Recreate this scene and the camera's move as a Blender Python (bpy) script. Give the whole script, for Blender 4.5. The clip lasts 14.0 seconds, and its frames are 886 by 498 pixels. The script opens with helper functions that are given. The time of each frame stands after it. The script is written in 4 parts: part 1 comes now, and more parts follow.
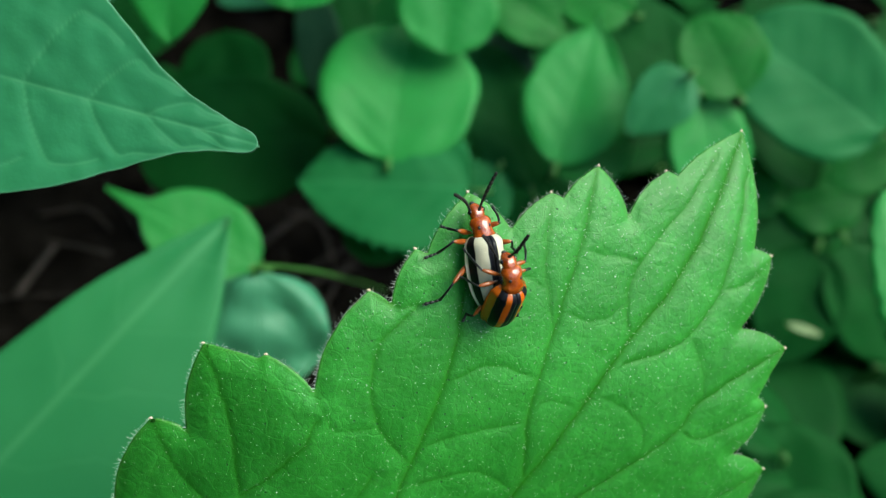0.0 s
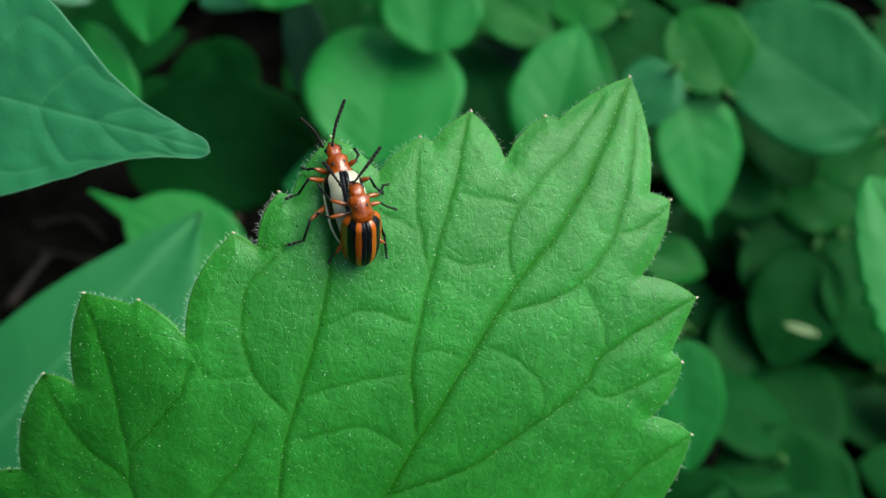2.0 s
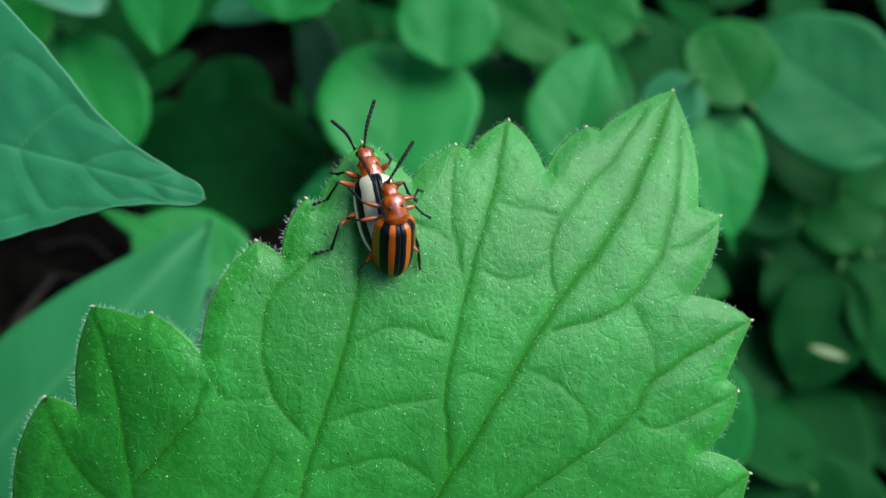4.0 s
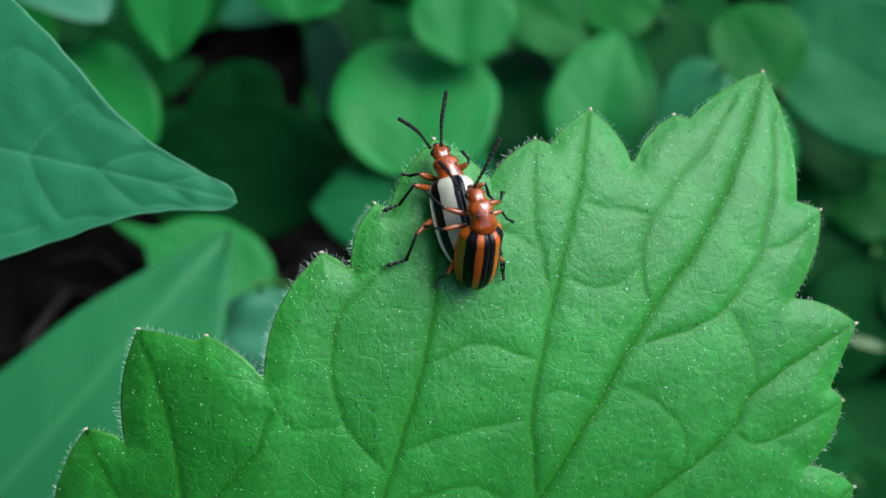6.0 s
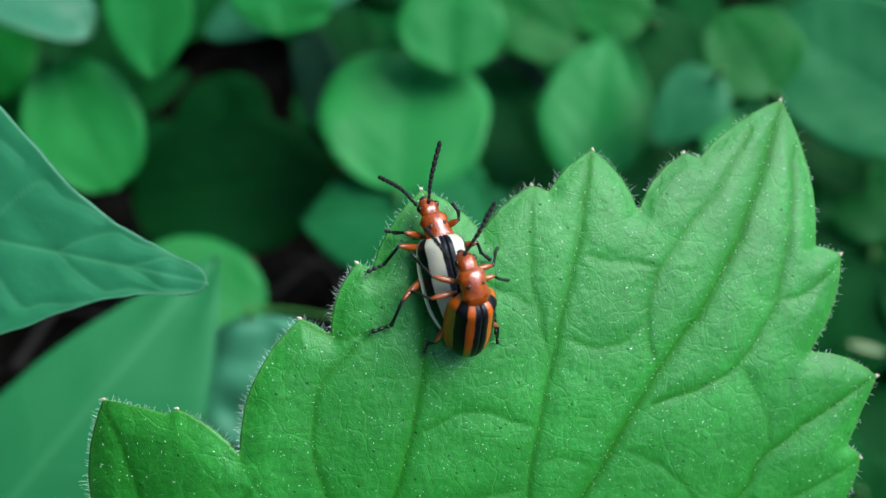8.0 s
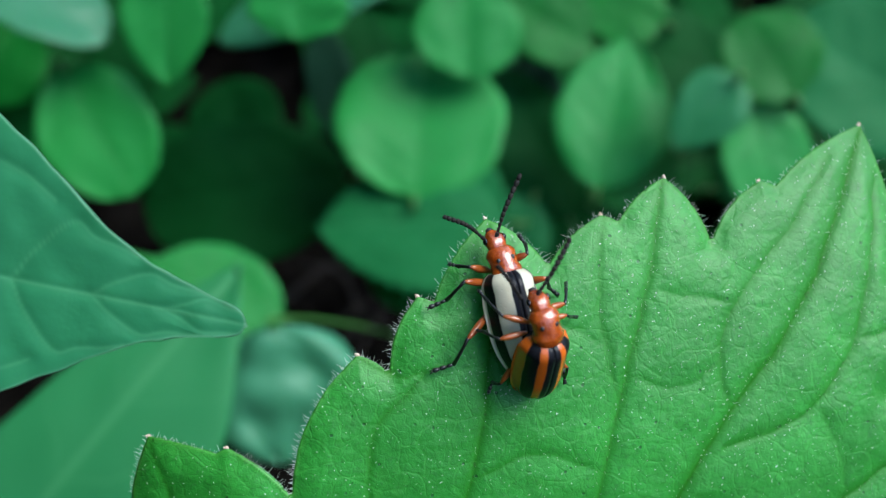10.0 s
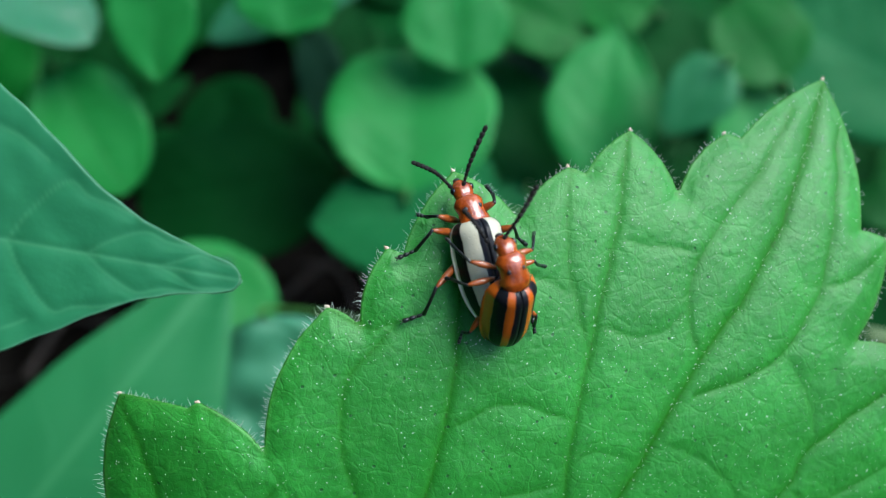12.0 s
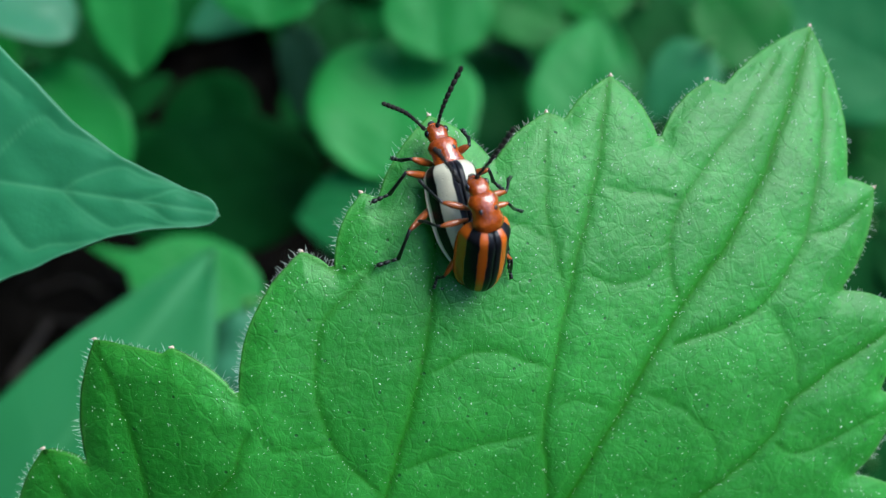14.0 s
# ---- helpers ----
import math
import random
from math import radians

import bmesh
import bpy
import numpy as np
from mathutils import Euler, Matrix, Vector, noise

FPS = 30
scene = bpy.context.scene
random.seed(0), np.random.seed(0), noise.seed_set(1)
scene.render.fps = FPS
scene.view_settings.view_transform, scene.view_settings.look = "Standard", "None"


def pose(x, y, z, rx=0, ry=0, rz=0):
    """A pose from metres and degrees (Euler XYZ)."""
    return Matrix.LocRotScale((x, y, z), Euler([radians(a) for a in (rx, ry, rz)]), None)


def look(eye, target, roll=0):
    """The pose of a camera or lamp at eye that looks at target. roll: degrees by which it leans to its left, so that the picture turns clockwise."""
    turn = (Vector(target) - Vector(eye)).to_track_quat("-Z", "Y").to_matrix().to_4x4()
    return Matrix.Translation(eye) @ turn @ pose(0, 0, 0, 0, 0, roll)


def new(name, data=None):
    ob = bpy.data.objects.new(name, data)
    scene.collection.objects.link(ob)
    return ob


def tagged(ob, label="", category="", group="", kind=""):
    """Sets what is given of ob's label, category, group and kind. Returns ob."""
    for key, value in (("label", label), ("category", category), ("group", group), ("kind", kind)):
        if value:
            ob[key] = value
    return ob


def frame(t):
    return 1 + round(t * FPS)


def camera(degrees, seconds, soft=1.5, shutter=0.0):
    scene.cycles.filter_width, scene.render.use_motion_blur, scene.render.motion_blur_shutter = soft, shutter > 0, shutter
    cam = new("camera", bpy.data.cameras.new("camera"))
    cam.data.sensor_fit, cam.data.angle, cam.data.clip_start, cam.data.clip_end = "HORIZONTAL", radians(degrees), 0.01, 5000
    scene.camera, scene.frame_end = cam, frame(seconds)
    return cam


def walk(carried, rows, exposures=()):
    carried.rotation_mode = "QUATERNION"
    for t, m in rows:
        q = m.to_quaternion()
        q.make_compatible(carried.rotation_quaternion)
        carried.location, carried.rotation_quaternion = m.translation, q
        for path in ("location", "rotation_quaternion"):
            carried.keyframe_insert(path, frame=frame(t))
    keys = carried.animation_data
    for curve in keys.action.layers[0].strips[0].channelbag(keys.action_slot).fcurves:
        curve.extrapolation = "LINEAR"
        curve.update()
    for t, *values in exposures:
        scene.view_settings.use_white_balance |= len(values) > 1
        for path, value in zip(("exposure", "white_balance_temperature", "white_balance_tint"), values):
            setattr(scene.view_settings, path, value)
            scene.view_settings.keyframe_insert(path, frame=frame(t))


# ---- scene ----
MM = 0.001

# ---- camera ----
cam = camera(55.0, 14.0, soft=1.2)
female = new("leaf_beetle")
cam.data.dof.use_dof = True
cam.data.dof.focus_object = female
cam.data.dof.aperture_fstop = 37
PATH = [
    (0, -0.00112, -0.00280, 0.16044, 36.92, -4.39, 1.72),
    (0.5, 0.00108, -0.00274, 0.15630, 37.98, -3.67, 1.01),
    (1, 0.00601, -0.00533, 0.15619, 38.34, -4.32, 2.61),
    (1.5, 0.00548, -0.00430, 0.15628, 38.76, -2.12, 1.46),
    (2, 0.00442, -0.00451, 0.15737, 38.34, -3.07, 1.89),
    (2.5, 0.00550, -0.00273, 0.15718, 38.65, -3.38, 3.03),
    (5, 0.00022, -0.00559, 0.14866, 41.62, -2.11, 1.43),
    (5.5, -0.00049, -0.00215, 0.14822, 40.76, -1.67, 1.35),
    (6, 0.00038, -0.00162, 0.14894, 40.89, -1.21, 0.96),
    (6.5, -0.00001, 0.00003, 0.14998, 40.77, -0.21, -0.32),
    (7, 0.00026, 0.00171, 0.15010, 40.58, -1.36, 0.18),
    (7.5, 0.00062, 0.00197, 0.14906, 40.72, -0.81, -0.15),
    (10, -0.00225, 0.00341, 0.14851, 40.77, -0.53, -0.43),
    (10.5, -0.00260, 0.00386, 0.14837, 40.67, -0.64, -0.87),
    (11, -0.00125, 0.00244, 0.14614, 41.00, 0.03, -0.74),
    (11.5, -0.00017, 0.00236, 0.14656, 40.73, 0.08, -1.17),
    (12, -0.00093, 0.00189, 0.14740, 41.02, 0.40, -1.30),
    (12.5, -0.00112, 0.00330, 0.14709, 40.79, 0.26, -1.68),
    (13, -0.00013, 0.00335, 0.14707, 40.69, 0.13, -2.00),
    (13.5, 0.00011, 0.00179, 0.14649, 40.90, 0.37, -2.53),
    (14, -0.00053, 0.00102, 0.14641, 40.92, 0.66, -2.71),
]
walk(cam, [(t, pose(x, y, z, rx, ry, rz)) for t, x, y, z, rx, ry, rz in PATH],
     exposures=[(0.0, 1.95, 6900, -6), (0.4, 1.64, 6900, -7), (2.5, 1.66, 6700, -5), (5.0, 1.80, 6000, 5), (5.6, 1.68, 6000, 5), (6.5, 1.76, 6000, 5), (7.5, 1.84, 6000, 5), (10.0, 1.86, 6000, 5), (11.0, 1.91, 6000, 4), (12.5, 1.82, 6000, 4), (14.0, 1.83, 6000, 4)])

# ---- daylight in open shade ----
world = bpy.data.worlds.new("sky")
scene.world = world
world.use_nodes = True
wn = world.node_tree
sky = wn.nodes.new("ShaderNodeTexSky")
sky.sky_type = "NISHITA"
sky.sun_disc = False
sky.sun_elevation, sky.sun_rotation = radians(58), radians(90)
wn.links.new(sky.outputs["Color"], wn.nodes["Background"].inputs["Color"])
wn.nodes["Background"].inputs["Strength"].default_value = 0.15
sun = new("sun", bpy.data.lights.new("sun", "SUN"))
sun.data.energy, sun.data.angle, sun.data.color = 1.3, radians(40), (1.0, 0.97, 0.90)
sun.matrix_world = look((0.68, 0.0, 1.1), (0, 0, 0))


# ---- materials ----
def shader(name):
    mat = bpy.data.materials.new(name)
    mat.use_nodes = True
    nt = mat.node_tree
    return mat, nt, nt.nodes["Principled BSDF"]


def math_node(nt, op, a, b=None, clamp=False):
    n = nt.nodes.new("ShaderNodeMath")
    n.operation, n.use_clamp = op, clamp
    for slot, v in ((0, a), (1, b)):
        if v is None:
            continue
        if isinstance(v, (int, float)):
            n.inputs[slot].default_value = v
        else:
            nt.links.new(v, n.inputs[slot])
    return n.outputs[0]


def mix_node(nt, fac, a, b, blend="MIX"):
    n = nt.nodes.new("ShaderNodeMix")
    n.data_type, n.blend_type = "RGBA", blend
    for slot, v in ((0, fac), (6, a), (7, b)):
        if isinstance(v, (int, float)):
            n.inputs[slot].default_value = v
        elif isinstance(v, tuple):
            n.inputs[slot].default_value = (*v, 1)
        else:
            nt.links.new(v, n.inputs[slot])
    return n.outputs[2]


def noise_node(nt, scale, detail=3, rough=0.55, coords=None):
    n = nt.nodes.new("ShaderNodeTexNoise")
    n.inputs["Scale"].default_value, n.inputs["Detail"].default_value, n.inputs["Roughness"].default_value = scale, detail, rough
    if coords is None:
        coords = nt.nodes.new("ShaderNodeTexCoord").outputs["Object"]
    nt.links.new(coords, n.inputs["Vector"])
    return n.outputs["Fac"]


def ramp(nt, value, lo, hi):
    n = nt.nodes.new("ShaderNodeMapRange")
    n.inputs["From Min"].default_value, n.inputs["From Max"].default_value = lo, hi
    n.interpolation_type = "SMOOTHSTEP"
    nt.links.new(value, n.inputs["Value"])
    return n.outputs[0]


def finish_leaf(nt, bsdf, colour, height, through_light, rough=0.42, strength=0.5, distance=0.0001, gloss=0.3):
    bump = nt.nodes.new("ShaderNodeBump")
    bump.inputs["Strength"].default_value, bump.inputs["Distance"].default_value = strength, distance
    nt.links.new(height, bump.inputs["Height"])
    nt.links.new(bump.outputs[0], bsdf.inputs["Normal"])
    nt.links.new(colour, bsdf.inputs["Base Color"])
    bsdf.inputs["Roughness"].default_value = rough
    bsdf.inputs["Specular IOR Level"].default_value = gloss
    thin = nt.nodes.new("ShaderNodeBsdfTranslucent")
    tint = mix_node(nt, 1.0, colour, (0.9, 1.0, 0.35), "MULTIPLY")
    nt.links.new(tint, thin.inputs["Color"])
    nt.links.new(bump.outputs[0], thin.inputs["Normal"])
    both = nt.nodes.new("ShaderNodeMixShader")
    both.inputs[0].default_value = through_light
    nt.links.new(bsdf.outputs[0], both.inputs[1])
    nt.links.new(thin.outputs[0], both.inputs[2])
    nt.links.new(both.outputs[0], nt.nodes["Material Output"].inputs["Surface"])


def toothed_leaf_material():
    mat, nt, bsdf = shader("hairy_green_blade")
    place = nt.nodes.new("ShaderNodeTexCoord").outputs["Object"]

    def cells(scale, feature, bend):
        wobble = nt.nodes.new("ShaderNodeTexNoise")
        wobble.inputs["Scale"].default_value = scale * 0.9
        nt.links.new(place, wobble.inputs["Vector"])
        shift = nt.nodes.new("ShaderNodeVectorMath")
        shift.operation = "MULTIPLY_ADD"
        shift.inputs[1].default_value = (bend / scale,) * 3
        nt.links.new(wobble.outputs["Color"], shift.inputs[0])
        nt.links.new(place, shift.inputs[2])
        n = nt.nodes.new("ShaderNodeTexVoronoi")
        n.feature = feature
        n.inputs["Scale"].default_value = scale
        nt.links.new(shift.outputs[0], n.inputs["Vector"])
        return n

    vein = nt.nodes.new("ShaderNodeAttribute")
    vein.attribute_name = "vein"
    v = vein.outputs["Fac"]
    big = noise_node(nt, 150, 4, 0.6)
    mid = noise_node(nt, 620, 6, 0.72)
    tiny = noise_node(nt, 4200, 3, 0.6)
    base = mix_node(nt, ramp(nt, big, 0.34, 0.66), (0.018, 0.198, 0.012), (0.038, 0.302, 0.030))
    base = mix_node(nt, math_node(nt, "MULTIPLY", ramp(nt, mid, 0.40, 0.68), 0.55), base, (0.014, 0.150, 0.007))
    # the net of small veins, paler and yellower, and the pads between
    net = cells(620, "DISTANCE_TO_EDGE", 0.9)
    line = ramp(nt, net.outputs["Distance"], 0.055, 0.0)
    base = mix_node(nt, math_node(nt, "MULTIPLY", line, 0.1), base, (0.090, 0.360, 0.050))
    small = cells(2300, "DISTANCE_TO_EDGE", 0.8)
    groove = ramp(nt, small.outputs["Distance"], 0.14, 0.0)
    base = mix_node(nt, math_node(nt, "MULTIPLY", groove, 0.16), base, (0.022, 0.180, 0.016))
    base = mix_node(nt, math_node(nt, "MULTIPLY", ramp(nt, tiny, 0.54, 0.66), 0.65), base, (0.022, 0.170, 0.018))
    base = mix_node(nt, math_node(nt, "MULTIPLY", ramp(nt, tiny, 0.42, 0.30), 0.3), base, (0.050, 0.320, 0.040))
    # vein green; its wide halo also paints the bands without sky sheen
    base = mix_node(nt, math_node(nt, "MULTIPLY", v, 0.85), base, (0.020, 0.125, 0.004))
    # dark dots where the bristles sit, denser along the veins
    dots = cells(1500, "F1", 0.3)
    chosen = nt.nodes.new("ShaderNodeSeparateColor")
    nt.links.new(dots.outputs["Color"], chosen.inputs[0])
    pit = math_node(nt, "MULTIPLY", ramp(nt, dots.outputs["Distance"], 0.15, 0.06), ramp(nt, chosen.outputs[0], 0.3, 0.6))
    beads = cells(3600, "F1", 0.3)
    brown = math_node(nt, "MULTIPLY", ramp(nt, beads.outputs["Distance"], 0.34, 0.16), ramp(nt, v, 0.35, 0.7))
    base = mix_node(nt, math_node(nt, "MULTIPLY", pit, 0.9), base, (0.012, 0.080, 0.016))
    base = mix_node(nt, math_node(nt, "MULTIPLY", brown, 0.4), base, (0.020, 0.045, 0.010))
    height = math_node(nt, "ADD", math_node(nt, "MULTIPLY", mid, 0.45), math_node(nt, "MULTIPLY", tiny, 0.22))
    height = math_node(nt, "SUBTRACT", height, math_node(nt, "MULTIPLY", groove, 0.05))
    height = math_node(nt, "SUBTRACT", height, math_node(nt, "MULTIPLY", line, 0.085))
    height = math_node(nt, "SUBTRACT", height, math_node(nt, "MULTIPLY", pit, 0.2))
    edge = nt.nodes.new("ShaderNodeAttribute")
    edge.attribute_name = "rim"
    base = mix_node(nt, math_node(nt, "MULTIPLY", edge.outputs["Fac"], 0.25), base, (0.100, 0.240, 0.030))
    finish_leaf(nt, bsdf, base, height, 0.2, 0.54, 0.8, 0.00012, 0.5)
    # less gloss along the veins, standing in for slopes turned from the sky
    nt.links.new(math_node(nt, "SUBTRACT", 0.56, math_node(nt, "MULTIPLY", v, 0.45)), bsdf.inputs["Specular IOR Level"])
    return mat


def hanging_leaf_material():
    mat, nt, bsdf = shader("bluish_green_hanging_blade")
    lines = nt.nodes.new("ShaderNodeAttribute")
    lines.attribute_name = "vein"
    rim = nt.nodes.new("ShaderNodeAttribute")
    rim.attribute_name = "rim"
    big, mid, fine = noise_node(nt, 130, 3), noise_node(nt, 700, 4), noise_node(nt, 3000, 3)
    base = mix_node(nt, ramp(nt, big, 0.3, 0.7), (0.024, 0.168, 0.066), (0.030, 0.202, 0.081))
    base = mix_node(nt, math_node(nt, "MULTIPLY", ramp(nt, mid, 0.4, 0.75), 0.35), base, (0.021, 0.160, 0.062))
    base = mix_node(nt, math_node(nt, "MULTIPLY", ramp(nt, fine, 0.55, 0.75), 0.25), base, (0.034, 0.220, 0.076))
    base = mix_node(nt, math_node(nt, "MULTIPLY", lines.outputs["Fac"], 0.6), base, (0.095, 0.330, 0.150))
    base = mix_node(nt, math_node(nt, "MULTIPLY", rim.outputs["Fac"], 0.45), base, (0.150, 0.330, 0.200))
    height = math_node(nt, "ADD", math_node(nt, "MULTIPLY", mid, 0.5), math_node(nt, "MULTIPLY", fine, 0.25))
    finish_leaf(nt, bsdf, base, height, 0.22, 0.5, 0.5, 0.0001, 0.35)
    return mat


def blade_material(name, deep, fresh, vein_colour, rows, rough, vein_amount=0.5, gloss=0.3, relief=0.4):
    """A smooth leaf: UV runs along the midrib (u) and across it (v), in leaf lengths."""
    mat, nt, bsdf = shader(name)
    uv = nt.nodes.new("ShaderNodeUVMap")
    split = nt.nodes.new("ShaderNodeSeparateXYZ")
    nt.links.new(uv.outputs[0], split.inputs[0])
    u = split.outputs[0]
    side = math_node(nt, "ABSOLUTE", math_node(nt, "SUBTRACT", split.outputs[1], 0.5))
    wob = noise_node(nt, 120, 2)
    run = math_node(nt, "SUBTRACT", u, math_node(nt, "MULTIPLY", side, 0.85))
    run = math_node(nt, "ADD", math_node(nt, "MULTIPLY", run, rows), math_node(nt, "MULTIPLY", wob, 0.5))
    saw = math_node(nt, "ABSOLUTE", math_node(nt, "SUBTRACT", math_node(nt, "FRACT", run), 0.5))
    ribs = math_node(nt, "SUBTRACT", 1.0, ramp(nt, saw, 0.0, 0.03))
    mid = math_node(nt, "SUBTRACT", 1.0, ramp(nt, side, 0.002, 0.012))
    veins = math_node(nt, "MAXIMUM", math_node(nt, "MULTIPLY", ribs, 0.55), mid)
    big = noise_node(nt, 60, 3)
    fine = noise_node(nt, 800, 4)
    patch = noise_node(nt, 190, 3)
    info = nt.nodes.new("ShaderNodeObjectInfo")
    tone = math_node(nt, "ADD", math_node(nt, "MULTIPLY", info.outputs["Random"], 0.7), math_node(nt, "MULTIPLY", ramp(nt, big, 0.3, 0.7), 0.3))
    base = mix_node(nt, tone, deep, fresh)
    base = mix_node(nt, math_node(nt, "MULTIPLY", ramp(nt, fine, 0.5, 0.8), 0.35), base, deep)
    base = mix_node(nt, math_node(nt, "MULTIPLY", ramp(nt, patch, 0.45, 0.7), 0.3), base, deep)
    base = mix_node(nt, math_node(nt, "MULTIPLY", veins, vein_amount), base, vein_colour)
    height = math_node(nt, "SUBTRACT", math_node(nt, "MULTIPLY", fine, 0.6), math_node(nt, "MULTIPLY", veins, 0.9))
    finish_leaf(nt, bsdf, base, height, 0.22, rough, relief, 0.00015, gloss)
    return mat


def plain_material(name, a, b, scale, rough, bump=0.3, distance=0.0001, specular=0.5, metal=0.0, coat=0.0):
    mat, nt, bsdf = shader(name)
    n1, n2 = noise_node(nt, scale, 4), noise_node(nt, scale * 6, 3)
    tone = math_node(nt, "ADD", math_node(nt, "MULTIPLY", n1, 0.7), math_node(nt, "MULTIPLY", n2, 0.3))
    nt.links.new(mix_node(nt, ramp(nt, tone, 0.32, 0.68), a, b), bsdf.inputs["Base Color"])
    bn = nt.nodes.new("ShaderNodeBump")
    bn.inputs["Strength"].default_value, bn.inputs["Distance"].default_value = bump, distance
    nt.links.new(tone, bn.inputs["Height"])
    nt.links.new(bn.outputs[0], bsdf.inputs["Normal"])
    bsdf.inputs["Roughness"].default_value, bsdf.inputs["Specular IOR Level"].default_value = rough, specular
    bsdf.inputs["Metallic"].default_value, bsdf.inputs["Coat Weight"].default_value = metal, coat
    bsdf.inputs["Coat Roughness"].default_value = 0.08
    return mat


def wing_case_material(name, ground_a, ground_b, suture, near, far):
    """Striped wing case: u runs from front to back, v from the seam to the outer rim. Rows of fine pits run lengthwise."""
    mat, nt, bsdf = shader(name)
    uv = nt.nodes.new("ShaderNodeUVMap")
    split = nt.nodes.new("ShaderNodeSeparateXYZ")
    nt.links.new(uv.outputs[0], split.inputs[0])
    u, v0 = split.outputs[0], split.outputs[1]
    v = math_node(nt, "ADD", v0, math_node(nt, "MULTIPLY", math_node(nt, "SUBTRACT", noise_node(nt, 2200, 2), 0.5), 0.05))
    seam = math_node(nt, "SUBTRACT", 1.0, ramp(nt, v, suture - 0.02, suture + 0.02))
    band = math_node(nt, "MULTIPLY", ramp(nt, v, near - 0.02, near + 0.02), math_node(nt, "SUBTRACT", 1.0, ramp(nt, v, far - 0.02, far + 0.02)))
    band = math_node(nt, "MULTIPLY", band, math_node(nt, "MULTIPLY", ramp(nt, u, -0.01, 0.02), math_node(nt, "SUBTRACT", 1.0, ramp(nt, u, 0.9, 0.95))))
    dark = math_node(nt, "MAXIMUM", seam, band)
    shade = mix_node(nt, noise_node(nt, 1500, 3), ground_a, ground_b)
    pits = nt.nodes.new("ShaderNodeTexVoronoi")
    stretch = nt.nodes.new("ShaderNodeMapping")
    stretch.inputs["Scale"].default_value = (26, 9, 1)
    nt.links.new(uv.outputs[0], stretch.inputs[0])
    nt.links.new(stretch.outputs[0], pits.inputs["Vector"])
    pits.inputs["Scale"].default_value = 1.0
    pits.inputs["Randomness"].default_value = 0.35
    hole = ramp(nt, pits.outputs["Distance"], 0.08, 0.3)
    nt.links.new(mix_node(nt, dark, shade, (0.006, 0.006, 0.008)), bsdf.inputs["Base Color"])
    bn = nt.nodes.new("ShaderNodeBump")
    bn.inputs["Strength"].default_value, bn.inputs["Distance"].default_value = 0.22, 0.00004
    nt.links.new(hole, bn.inputs["Height"])
    nt.links.new(bn.outputs[0], bsdf.inputs["Normal"])
    nt.links.new(math_node(nt, "ADD", 0.18, math_node(nt, "MULTIPLY", dark, 0.24)), bsdf.inputs["Roughness"])
    nt.links.new(math_node(nt, "SUBTRACT", 0.6, math_node(nt, "MULTIPLY", dark, 0.5)), bsdf.inputs["Specular IOR Level"])
    bsdf.inputs["Coat Weight"].default_value, bsdf.inputs["Coat Roughness"].default_value = 0.12, 0.08
    return mat


M_TOOTHED = toothed_leaf_material()
M_HANG = hanging_leaf_material()
M_SMOOTH = blade_material("bluish_green_blade", (0.025, 0.190, 0.060), (0.031, 0.225, 0.072), (0.075, 0.300, 0.115), 6, 0.5, 0.42, 0.33, 0.12)
# paler bluish leaf copy: the sky's sheen is put into its base colour
M_SKY_LIT = blade_material("pale_sky_lit_blade", (0.034, 0.185, 0.080), (0.047, 0.218, 0.100), (0.070, 0.270, 0.130), 6, 0.4, 0.4, 0.5, 0.5)
M_COVER = blade_material("ground_cover_blade", (0.005, 0.085, 0.010), (0.014, 0.185, 0.022), (0.028, 0.210, 0.034), 6, 0.5, 0.45, 0.16, 0.9)
M_FRESH = blade_material("fresh_green_blade", (0.018, 0.200, 0.034), (0.029, 0.275, 0.050), (0.048, 0.300, 0.068), 6, 0.5, 0.4, 0.25, 0.9)
# darker leaf copy: shade between the plants is put into its green
M_SHADE_GREEN = blade_material("shade_darkened_green_blade", (0.004, 0.046, 0.008), (0.007, 0.080, 0.014), (0.011, 0.105, 0.020), 6, 0.6, 0.3, 0.08)
# bluish base stands in for sky reflected on the leaf; surface fairly rough
M_SKY_SHEEN = blade_material("painted_sky_sheen_blade", (0.040, 0.215, 0.105), (0.055, 0.250, 0.130), (0.070, 0.290, 0.140), 5, 0.55, 0.3, 0.6)
M_DULL = blade_material("dull_bluish_blade", (0.012, 0.125, 0.033), (0.018, 0.158, 0.044), (0.040, 0.225, 0.080), 6, 0.55, 0.6, 0.14, 0.7)
# grey-green leaf, darkened in colour to stand in for deep shade
M_GREY = blade_material("greyish_shade_toned_blade", (0.011, 0.052, 0.026), (0.016, 0.066, 0.034), (0.022, 0.085, 0.045), 6, 0.6, 0.3, 0.2)
M_STALK = plain_material("green_stalk", (0.036, 0.130, 0.020), (0.055, 0.175, 0.032), 300, 0.45)
M_HAIR = plain_material("pale_hair", (0.62, 0.74, 0.58), (0.84, 0.90, 0.80), 800, 0.35)
M_TOOTH = plain_material("pinkish_tooth_tip", (0.50, 0.32, 0.24), (0.66, 0.52, 0.42), 3000, 0.45)
M_PETAL = plain_material("pale_petal", (0.13, 0.21, 0.08), (0.20, 0.28, 0.12), 400, 0.6)
# humus colour pushed near black to stand in for shade under the leaves
M_SOIL = plain_material("shade_darkened_humus", (0.0024, 0.0022, 0.0018), (0.0105, 0.0092, 0.0080), 90, 0.95, 1.0, 0.003, 0.0)
M_TWIG = plain_material("brown_litter", (0.008, 0.006, 0.005), (0.030, 0.022, 0.017), 250, 0.8, 0.6, 0.0004)
